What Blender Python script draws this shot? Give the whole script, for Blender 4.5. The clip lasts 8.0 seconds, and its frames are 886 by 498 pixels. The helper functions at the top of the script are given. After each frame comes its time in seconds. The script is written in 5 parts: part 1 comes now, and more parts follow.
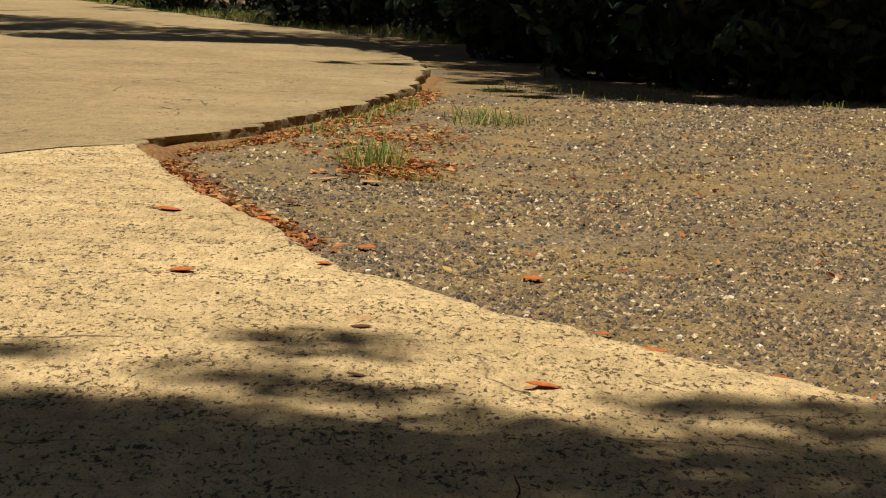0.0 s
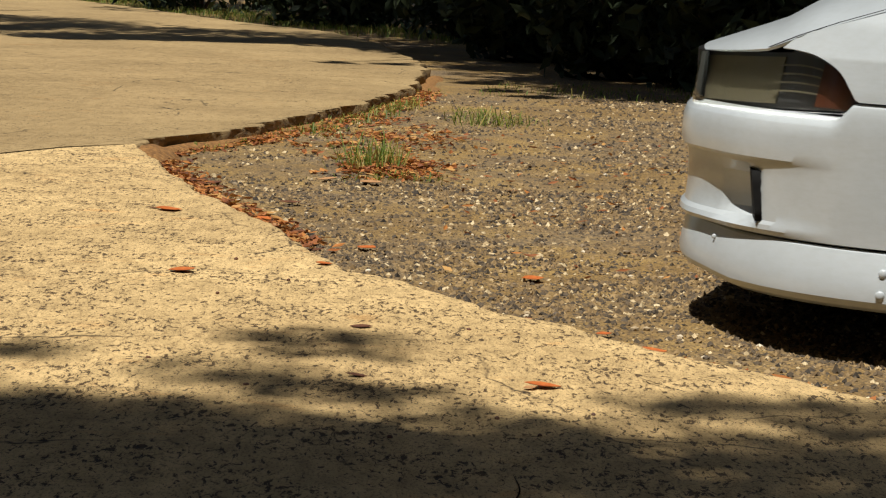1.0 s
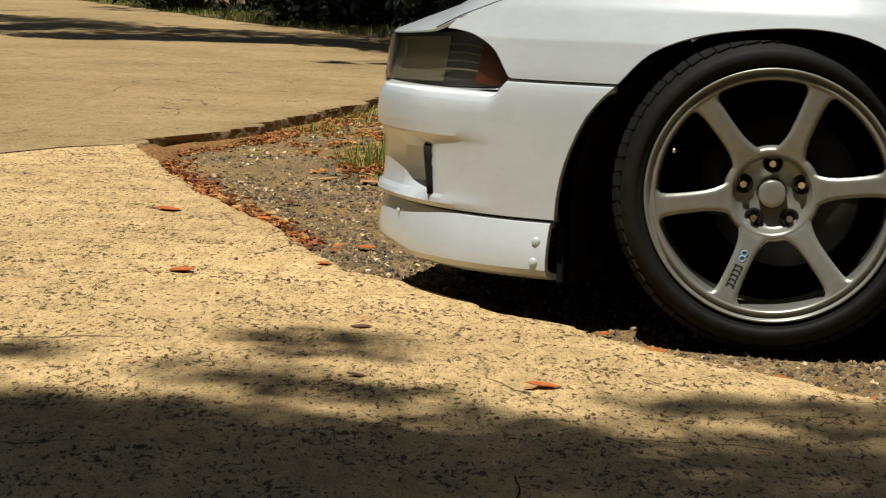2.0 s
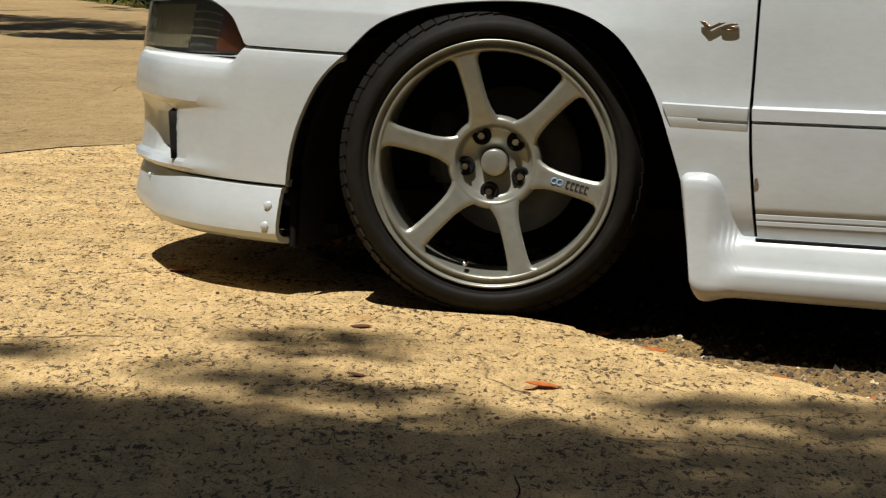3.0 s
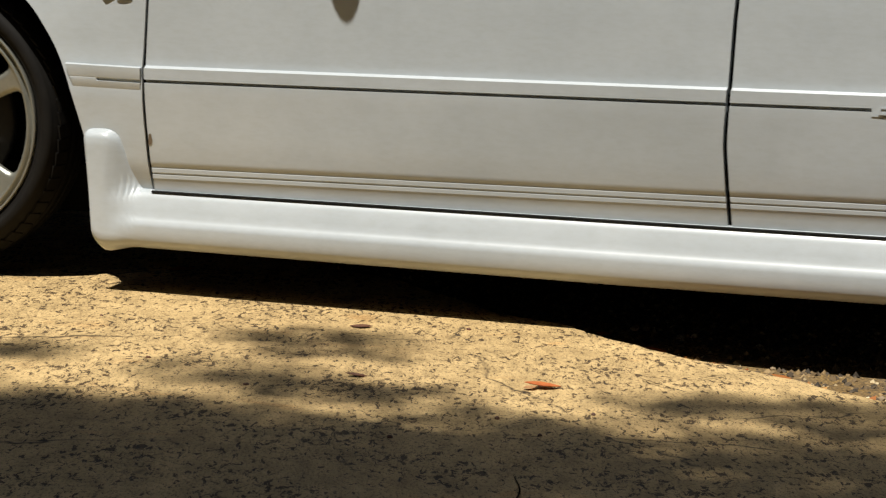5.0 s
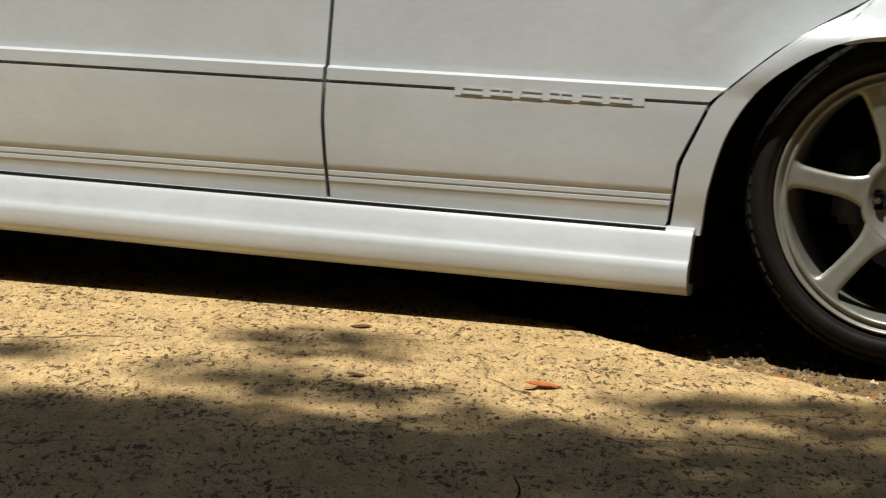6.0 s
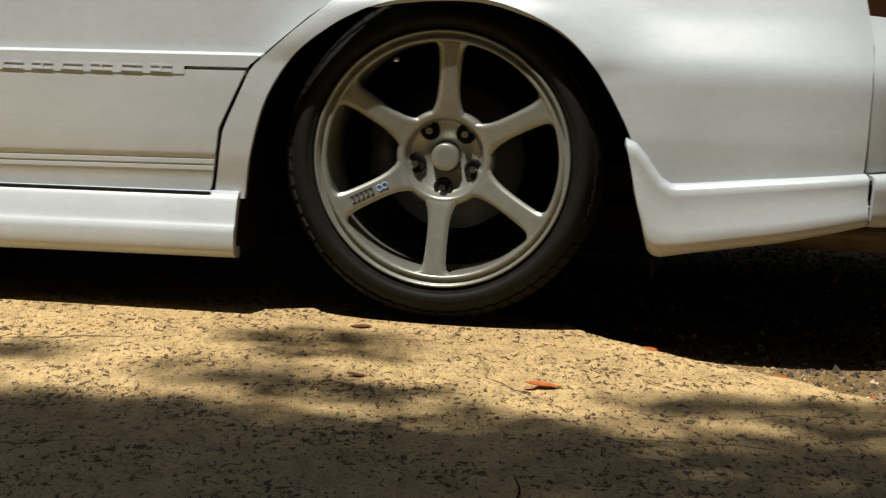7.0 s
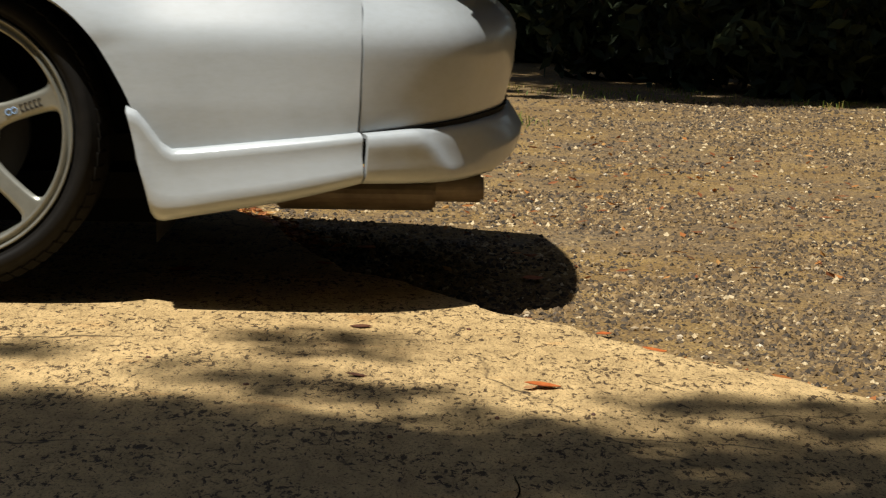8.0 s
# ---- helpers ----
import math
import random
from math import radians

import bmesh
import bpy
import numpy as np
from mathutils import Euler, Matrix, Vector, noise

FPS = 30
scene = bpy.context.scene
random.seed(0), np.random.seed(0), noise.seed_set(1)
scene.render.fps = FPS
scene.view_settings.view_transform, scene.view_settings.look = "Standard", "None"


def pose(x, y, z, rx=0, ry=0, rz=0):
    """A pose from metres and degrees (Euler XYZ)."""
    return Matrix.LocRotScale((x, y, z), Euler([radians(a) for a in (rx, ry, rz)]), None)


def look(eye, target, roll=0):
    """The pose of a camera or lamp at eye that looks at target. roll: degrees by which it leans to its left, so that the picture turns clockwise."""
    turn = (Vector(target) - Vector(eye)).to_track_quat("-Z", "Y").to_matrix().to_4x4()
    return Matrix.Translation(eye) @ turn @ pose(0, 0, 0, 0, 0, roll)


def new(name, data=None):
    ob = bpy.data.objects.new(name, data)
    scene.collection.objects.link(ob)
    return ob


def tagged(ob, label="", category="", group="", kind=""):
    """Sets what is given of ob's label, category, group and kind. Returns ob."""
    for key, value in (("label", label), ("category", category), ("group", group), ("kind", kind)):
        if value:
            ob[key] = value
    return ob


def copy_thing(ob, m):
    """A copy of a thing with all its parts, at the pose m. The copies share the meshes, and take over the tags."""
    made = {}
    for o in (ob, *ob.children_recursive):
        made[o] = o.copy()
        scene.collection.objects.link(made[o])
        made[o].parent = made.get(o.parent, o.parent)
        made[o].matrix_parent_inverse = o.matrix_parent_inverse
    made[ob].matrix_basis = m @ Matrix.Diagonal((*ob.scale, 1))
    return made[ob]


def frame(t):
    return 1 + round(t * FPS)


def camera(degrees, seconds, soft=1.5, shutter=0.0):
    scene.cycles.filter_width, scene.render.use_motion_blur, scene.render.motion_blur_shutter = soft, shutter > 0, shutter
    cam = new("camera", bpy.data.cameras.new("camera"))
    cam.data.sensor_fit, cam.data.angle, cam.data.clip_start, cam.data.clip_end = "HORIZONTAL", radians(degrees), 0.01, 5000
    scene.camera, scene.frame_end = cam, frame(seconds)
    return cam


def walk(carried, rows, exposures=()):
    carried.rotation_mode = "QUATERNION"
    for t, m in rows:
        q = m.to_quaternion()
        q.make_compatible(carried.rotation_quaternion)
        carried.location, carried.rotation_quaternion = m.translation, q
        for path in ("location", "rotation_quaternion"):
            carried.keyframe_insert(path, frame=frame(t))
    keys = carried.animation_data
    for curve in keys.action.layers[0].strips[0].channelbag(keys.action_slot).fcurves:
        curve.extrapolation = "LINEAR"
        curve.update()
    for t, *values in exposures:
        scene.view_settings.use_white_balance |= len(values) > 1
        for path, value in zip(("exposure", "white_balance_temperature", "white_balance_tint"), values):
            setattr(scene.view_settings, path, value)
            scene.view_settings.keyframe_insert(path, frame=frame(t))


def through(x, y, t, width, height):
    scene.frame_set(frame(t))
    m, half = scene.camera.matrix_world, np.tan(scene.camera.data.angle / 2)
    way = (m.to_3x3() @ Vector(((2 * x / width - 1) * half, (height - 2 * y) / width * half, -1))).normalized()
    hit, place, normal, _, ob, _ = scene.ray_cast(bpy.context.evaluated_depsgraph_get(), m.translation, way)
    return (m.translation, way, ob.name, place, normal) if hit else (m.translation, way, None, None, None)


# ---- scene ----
cam = camera(19.766, 8.0, soft=1.2, shutter=0.12)
EYE = look((0, 0, 0.70), (0, 4.9625, 0.0888), 2.276)
walk(cam, [(0.0, EYE), (8.0, EYE)])

# ---- light ----
scene.view_settings.exposure = 0.25
SUN_WAY = Vector((0.22, 0.37, -1.0)).normalized()
world = bpy.data.worlds.new("sky")
scene.world = world
world.use_nodes = True
sky = world.node_tree.nodes.new("ShaderNodeTexSky")
sky.sky_type, sky.sun_disc = "NISHITA", False
sky.sun_elevation = math.asin(-SUN_WAY.z)
sky.sun_rotation = math.atan2(-SUN_WAY.x, -SUN_WAY.y)
world.node_tree.nodes["Background"].inputs[1].default_value = 0.05
world.node_tree.links.new(sky.outputs[0], world.node_tree.nodes["Background"].inputs[0])
sun = new("sun", bpy.data.lights.new("sun", "SUN"))
sun.data.energy, sun.data.angle, sun.data.color = 5.0, radians(0.6), (1.0, 0.955, 0.88)
sun.matrix_world = look((0, 0, 12), Vector((0, 0, 12)) + SUN_WAY)


# ---- materials ----
def material(name, base, rough=0.6, metal=0.0, coat=0.0):
    m = bpy.data.materials.new(name)
    m.use_nodes = True
    b = m.node_tree.nodes["Principled BSDF"]
    b.inputs["Base Color"].default_value = (*base, 1)
    b.inputs["Roughness"].default_value = rough
    b.inputs["Metallic"].default_value = metal
    b.inputs["Coat Weight"].default_value = coat
    return m


def nd(m, kind, **vals):
    n = m.node_tree.nodes.new(kind)
    for k, v in vals.items():
        n.inputs[k].default_value = v
    return n


def ln(m, a, b):
    m.node_tree.links.new(a, b)


def ramp(m, fac, stops):
    r = m.node_tree.nodes.new("ShaderNodeValToRGB")
    e = r.color_ramp.elements
    while len(e) < len(stops):
        e.new(0.5)
    for k, (p, c) in zip(e, stops):
        k.position, k.color = p, (*c, 1)
    ln(m, fac, r.inputs[0])
    return r.outputs[0]


def mixc(m, fac, a, b, how="MIX"):
    x = m.node_tree.nodes.new("ShaderNodeMix")
    x.data_type, x.blend_type = "RGBA", how
    for val, sock in ((fac, x.inputs[0]), (a, x.inputs[6]), (b, x.inputs[7])):
        if hasattr(val, "is_linked"):
            ln(m, val, sock)
        elif isinstance(val, tuple):
            sock.default_value = (*val, 1)
        else:
            sock.default_value = val
    return x.outputs[2]


def coords(m, scale=(1, 1, 1)):
    c = m.node_tree.nodes.new("ShaderNodeTexCoord")
    p = m.node_tree.nodes.new("ShaderNodeMapping")
    p.inputs["Scale"].default_value = scale
    ln(m, c.outputs["Object"], p.inputs[0])
    return p.outputs[0]


def noise_fac(m, co, scale, detail=4.0, rough=0.6, dist=0.0):
    n = nd(m, "ShaderNodeTexNoise", Scale=scale, Detail=detail, Roughness=rough, Distortion=dist)
    ln(m, co, n.inputs["Vector"])
    return n.outputs["Fac"]


def bumped(m, height, strength, distance):
    b = nd(m, "ShaderNodeBump", Strength=strength, Distance=distance)
    ln(m, height, b.inputs["Height"])
    ln(m, b.outputs[0], m.node_tree.nodes["Principled BSDF"].inputs["Normal"])


def base_of(m):
    return m.node_tree.nodes["Principled BSDF"].inputs["Base Color"]


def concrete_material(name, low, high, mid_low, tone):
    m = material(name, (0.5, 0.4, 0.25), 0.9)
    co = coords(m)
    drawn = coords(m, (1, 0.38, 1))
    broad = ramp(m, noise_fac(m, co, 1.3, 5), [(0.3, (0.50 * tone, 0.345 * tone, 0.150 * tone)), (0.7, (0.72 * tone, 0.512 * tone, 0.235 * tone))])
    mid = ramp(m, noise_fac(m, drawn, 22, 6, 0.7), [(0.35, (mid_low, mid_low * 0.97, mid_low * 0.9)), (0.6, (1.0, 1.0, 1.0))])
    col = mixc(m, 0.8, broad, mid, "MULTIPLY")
    pit = noise_fac(m, drawn, 84, 5, 0.72, 0.6)
    pitted = nd(m, "ShaderNodeMath")
    pitted.operation = "MULTIPLY_ADD"
    ln(m, noise_fac(m, co, 5.0, 4, 0.65), pitted.inputs[0])
    pitted.inputs[1].default_value = 0.34
    ln(m, pit, pitted.inputs[2])
    dark = ramp(m, pitted.outputs[0], [(low, (0.11, 0.082, 0.05)), (high, (1, 1, 1))])
    col = mixc(m, 0.95, col, dark, "MULTIPLY")
    fine = ramp(m, noise_fac(m, drawn, 230, 3, 0.7), [(0.36, (0.30, 0.25, 0.19)), (0.47, (1, 1, 1))])
    col = mixc(m, 0.7 if low > 0.55 else 0.25, col, fine, "MULTIPLY")
    warped = nd(m, "ShaderNodeTexNoise", Scale=30.0, Detail=3.0)
    ln(m, co, warped.inputs["Vector"])
    # dark specks colour in the shade of small pits; the surface stays flat here
    for scale, share in ((48.0, 0.80), (95.0, 0.68), (19.0, 0.92)):
        pit_shade = nd(m, "ShaderNodeTexVoronoi", Scale=scale)
        ln(m, mixc(m, 0.022, drawn, warped.outputs["Color"]), pit_shade.inputs["Vector"])
        size = ramp(m, pit_shade.outputs["Distance"], [(0.17, (0.10, 0.07, 0.045)), (0.33, (1, 1, 1))])
        some = ramp(m, pit_shade.outputs["Color"], [(share, (0, 0, 0)), (share + 0.10, (1, 1, 1))])
        col = mixc(m, some, col, mixc(m, 0.75 if low > 0.55 else 0.4, col, size, "MULTIPLY"))
    crack = nd(m, "ShaderNodeTexVoronoi", Scale=1.6)
    crack.feature = "DISTANCE_TO_EDGE"
    warp = nd(m, "ShaderNodeTexNoise", Scale=5.0, Detail=5.0)
    ln(m, co, warp.inputs["Vector"])
    ln(m, mixc(m, 0.16, co, warp.outputs["Color"]), crack.inputs["Vector"])
    lines = ramp(m, crack.outputs["Distance"], [(0.0, (0.07, 0.05, 0.03)), (0.008, (1, 1, 1))])
    worn = ramp(m, noise_fac(m, co, 2.4, 3), [(0.48, (0, 0, 0)), (0.58, (1, 1, 1))])
    col = mixc(m, worn, col, mixc(m, 1.0, col, lines, "MULTIPLY"))
    rust = ramp(m, noise_fac(m, coords(m, (1, 1.6, 1)), 3.1, 4, 0.6, 1.0), [(0.62, (1, 1, 1)), (0.78, (1.0, 0.72, 0.45))])
    col = mixc(m, 0.7, col, rust, "MULTIPLY")
    ln(m, col, base_of(m))
    bumped(m, pit, 1.0, 0.008)
    return m


def gravel_ground_material():
    """Packed fine stone with bare earth between, grainy everywhere."""
    m = material("gravel_bed", (0.2, 0.17, 0.12), 0.95)
    co = coords(m)
    v = nd(m, "ShaderNodeTexVoronoi", Scale=105.0)
    ln(m, co, v.inputs["Vector"])
    grit = nd(m, "ShaderNodeTexVoronoi", Scale=240.0)
    ln(m, co, grit.inputs["Vector"])
    stone = ramp(m, v.outputs["Color"], [(0.12, (0.05, 0.042, 0.033)), (0.42, (0.135, 0.104, 0.068)), (0.70, (0.21, 0.142, 0.07)), (0.92, (0.38, 0.265, 0.13))])
    dirt = ramp(m, noise_fac(m, co, 2.2, 5, 0.65), [(0.4, (0.23, 0.142, 0.044)), (0.62, (0.37, 0.245, 0.082))])
    speck = ramp(m, grit.outputs["Color"], [(0.15, (0.25, 0.22, 0.18)), (0.50, (0.85, 0.82, 0.76)), (0.85, (1.3, 1.25, 1.05))])
    dirt = mixc(m, 0.85, dirt, speck, "MULTIPLY")
    where = ramp(m, noise_fac(m, co, 1.4, 6, 0.7, 0.8), [(0.38, (0.1, 0.1, 0.1)), (0.58, (0.9, 0.9, 0.9))])
    ln(m, mixc(m, where, stone, dirt), base_of(m))
    bumped(m, v.outputs["Distance"], 0.9, 0.01)
    return m


def stone_material():
    m = material("gravel_stone", (0.25, 0.23, 0.2), 0.85)
    g = m.node_tree.nodes.new("ShaderNodeNewGeometry")
    col = ramp(m, g.outputs["Random Per Island"], [(0.0, (0.028, 0.021, 0.014)), (0.28, (0.092, 0.067, 0.040)), (0.62, (0.178, 0.116, 0.052)), (0.91, (0.34, 0.228, 0.098)), (1.0, (0.68, 0.55, 0.33))])
    n = noise_fac(m, coords(m), 130, 3)
    ln(m, mixc(m, 0.5, col, ramp(m, n, [(0.3, (0.6, 0.6, 0.6)), (0.7, (1, 1, 1))]), "MULTIPLY"), base_of(m))
    return m


def loose_stone_material():
    m = material("pale_loose_stone", (0.4, 0.36, 0.3), 0.8)
    o = m.node_tree.nodes.new("ShaderNodeObjectInfo")
    col = ramp(m, o.outputs["Random"], [(0.0, (0.07, 0.055, 0.04)), (0.45, (0.20, 0.145, 0.085)), (0.8, (0.42, 0.32, 0.19)), (1.0, (0.76, 0.68, 0.52))])
    n = noise_fac(m, coords(m), 90, 3)
    ln(m, mixc(m, 0.5, col, ramp(m, n, [(0.3, (0.65, 0.65, 0.65)), (0.7, (1, 1, 1))]), "MULTIPLY"), base_of(m))
    return m


def speckled(name, stops, scale, rough=0.8, bump=0.0):
    m = material(name, stops[0][1], rough)
    f = noise_fac(m, coords(m), scale, 5, 0.65)
    ln(m, ramp(m, f, stops), base_of(m))
    if bump:
        bumped(m, f, 0.6, bump)
    return m


def island_material(name, stops, rough=0.6, through=0.0):
    m = material(name, stops[0][1], rough)
    g = m.node_tree.nodes.new("ShaderNodeNewGeometry")
    col = ramp(m, g.outputs["Random Per Island"], stops)
    ln(m, col, base_of(m))
    if through:
        b, out = m.node_tree.nodes["Principled BSDF"], m.node_tree.nodes["Material Output"]
        t = m.node_tree.nodes.new("ShaderNodeBsdfTranslucent")
        ln(m, col, t.inputs[0])
        x = nd(m, "ShaderNodeMixShader", Fac=through)
        ln(m, b.outputs[0], x.inputs[1])
        ln(m, t.outputs[0], x.inputs[2])
        ln(m, x.outputs[0], out.inputs[0])
    return m


def paint_material():
    m = material("white_car_paint", (0.66, 0.665, 0.67), 0.36, 0.0, 0.55)
    m.node_tree.nodes["Principled BSDF"].inputs["Coat Roughness"].default_value = 0.12
    co = coords(m)
    film = ramp(m, noise_fac(m, co, 3.0, 5), [(0.35, (0.405, 0.445, 0.465)), (0.7, (0.475, 0.52, 0.545))])
    dust = ramp(m, noise_fac(m, coords(m, (1, 1, 3)), 40, 4, 0.7), [(0.3, (0.93, 0.92, 0.90)), (0.6, (1, 1, 1))])
    ln(m, mixc(m, 0.8, film, dust, "MULTIPLY"), base_of(m))
    return m


# the far slab's 0.58 tone paints in vignette dimming on the same concrete
CONCRETE, SMOOTH_DIMMED_CONCRETE = concrete_material("weathered_concrete", 0.580, 0.612, 0.58, 1.06), concrete_material("smooth_dimmed_concrete", 0.50, 0.58, 0.72, 0.58)
GRAVEL, STONES, LOOSE = gravel_ground_material(), stone_material(), loose_stone_material()
PAINT = paint_material()
BLACK = speckled("black_plastic", [(0.3, (0.004, 0.004, 0.004)), (0.7, (0.009, 0.009, 0.0085))], 60, 0.85)
BLACK.node_tree.nodes["Principled BSDF"].inputs["Specular IOR Level"].default_value = 0.15
RUBBER = speckled("tyre_rubber", [(0.3, (0.0035, 0.0032, 0.0028)), (0.7, (0.009, 0.008, 0.0065))], 35, 0.7)
RUBBER.node_tree.nodes["Principled BSDF"].inputs["Specular IOR Level"].default_value = 0.2
ALLOY = speckled("silver_alloy", [(0.3, (0.225, 0.228, 0.195)), (0.7, (0.285, 0.288, 0.250))], 30, 0.33)
ALLOY.node_tree.nodes["Principled BSDF"].inputs["Metallic"].default_value = 0.5
CHROME = material("chrome", (0.75, 0.73, 0.70), 0.12, 1.0)
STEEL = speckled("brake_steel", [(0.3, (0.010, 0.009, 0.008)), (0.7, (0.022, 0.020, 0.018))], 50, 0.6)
RUSTY = speckled("dull_exhaust_steel", [(0.3, (0.10, 0.07, 0.045)), (0.7, (0.22, 0.17, 0.11))], 18, 0.6)
AMBER = material("amber_lens", (0.06, 0.02, 0.008), 0.35)
REFLECTOR = material("lamp_reflector", (0.15, 0.138, 0.095), 0.4, 0.3)
LAMP_DARK = material("lamp_housing", (0.05, 0.05, 0.05), 0.5)
DECAL_BLACK = material("black_decal", (0.012, 0.012, 0.012), 0.5)
DECAL_BLUE = material("blue_decal", (0.20, 0.33, 0.55), 0.5)
BRASSY = material("worn_badge", (0.22, 0.16, 0.10), 0.3, 0.8)


def glass_material(name, tint, rough):
    m = material(name, tint, rough)
    b = m.node_tree.nodes["Principled BSDF"]
    b.inputs["Transmission Weight"].default_value = 1.0
    b.inputs["IOR"].default_value = 1.3
    return m


LENS = glass_material("clear_lens", (0.62, 0.61, 0.54), 0.03)
WINDOW = material("tinted_window_glass", (0.012, 0.014, 0.014), 0.05)
BARK = speckled("bark", [(0.3, (0.05, 0.035, 0.025)), (0.7, (0.14, 0.10, 0.07))], 25, 0.9, 0.02)
# leaf green taken down towards black, so the colour carries the woods' deep shade
FOLIAGE = island_material("shade_darkened_green_leaves", [(0.0, (0.010, 0.018, 0.005)), (0.6, (0.020, 0.036, 0.009)), (1.0, (0.045, 0.06, 0.015))], 0.8, 0.1)
GRASS = island_material("grass_blades", [(0.0, (0.09, 0.16, 0.018)), (0.5, (0.19, 0.26, 0.035)), (0.8, (0.36, 0.31, 0.07)), (1.0, (0.46, 0.32, 0.10))], 0.6, 0.45)
LITTER = island_material("dry_leaf_litter", [(0.0, (0.09, 0.028, 0.008)), (0.4, (0.28, 0.085, 0.016)), (0.75, (0.42, 0.16, 0.032)), (1.0, (0.50, 0.29, 0.09))], 0.7, 0.15)
LEAF_ORANGE = speckled("orange_brown_leaf", [(0.3, (0.30, 0.055, 0.010)), (0.7, (0.52, 0.15, 0.026))], 60, 0.6)
LEAF_DARK = speckled("dark_brown_leaf", [(0.3, (0.05, 0.02, 0.012)), (0.7, (0.16, 0.06, 0.025))], 60, 0.6)
LEAF_TAN = speckled("tan_dry_leaf", [(0.3, (0.30, 0.15, 0.06)), (0.7, (0.46, 0.25, 0.11))], 60, 0.6)
TWIG = speckled("twig_bark", [(0.3, (0.05, 0.03, 0.018)), (0.7, (0.15, 0.10, 0.06))], 80, 0.9)
SOIL = speckled("reddish_soil", [(0.3, (0.10, 0.045, 0.014)), (0.52, (0.24, 0.115, 0.03)), (0.72, (0.38, 0.20, 0.06))], 60, 0.95, 0.02)
rng = np.random.default_rng(7)


# ---- mesh helpers ----
def mesh_ob(name, verts, faces, mat, smooth=False):
    me = bpy.data.meshes.new(name)
    me.from_pydata([tuple(map(float, v)) for v in verts], [], [tuple(map(int, f)) for f in faces])
    me.update()
    if mat:
        me.materials.append(mat)
    if smooth:
        me.polygons.foreach_set("use_smooth", [True] * len(me.polygons))
    return new(name, me)


def under(ob, parent, label=""):
    ob.parent = parent
    if label:
        tagged(ob, label=label)
    return ob


def part(name, bm, mat, parent, label="", smooth=True):
    me = bpy.data.meshes.new(name)
    bm.normal_update()
    bm.to_mesh(me)
    bm.free()
    me.materials.append(mat)
    if smooth:
        me.polygons.foreach_set("use_smooth", [True] * len(me.polygons))
    return under(new(name, me), parent, label)


def lerp_curve(pts, n):
    """n points along a polyline, even by length."""
    p = np.array(pts, float)
    d = np.concatenate([[0], np.cumsum(np.linalg.norm(np.diff(p, axis=0), axis=1))])
    k = np.linspace(0, d[-1], n)
    return np.stack([np.interp(k, d, p[:, i]) for i in range(p.shape[1])], -1)


def smooth_curve(pts, n):
    """n points along a Catmull-Rom curve through the points."""
    p = np.array(pts, float)
    q = np.vstack([2 * p[0] - p[1], p, 2 * p[-1] - p[-2]])
    out = []
    for u in np.linspace(0, len(p) - 1, 12 * len(p)):
        i = min(int(u), len(p) - 2)
        t = u - i
        a, b, c, d = q[i], q[i + 1], q[i + 2], q[i + 3]
        out.append(0.5 * (2 * b + (c - a) * t + (2 * a - 5 * b + 4 * c - d) * t * t + (3 * b - a - 3 * c + d) * t ** 3))
    return lerp_curve(out, n)


def wobble(x, y, z=0.0, s=1.0):
    return noise.noise(Vector((x * s, y * s, z * s)))


# ---- ground ----
GRAVEL_Z = -0.045


def ground_z(x, y):
    near = max(0.0, 1 - math.hypot(x, y - 7) / 14)
    return GRAVEL_Z + near * (0.010 * wobble(x, y, 3, 1.7) + 0.004 * wobble(x, y, 9, 7))


def build_ground():
    xs = np.concatenate([-np.geomspace(2500, 3.2, 18), np.arange(-3, 5.01, 0.08), np.geomspace(5.3, 2500, 18)])
    ys = np.concatenate([-np.geomspace(2500, 2.2, 12), np.arange(-2, 14.01, 0.08), np.geomspace(14.4, 2500, 24)])
    verts = [(x, y, ground_z(x, y)) for y in ys for x in xs]
    w = len(xs)
    faces = [(j * w + i, j * w + i + 1, j * w + w + i + 1, j * w + w + i) for j in range(len(ys) - 1) for i in range(w - 1)]
    return tagged(mesh_ob("ground", verts, faces, GRAVEL, True), "grey-brown gravel lot with patches of bare dirt", "ground", kind="structure")


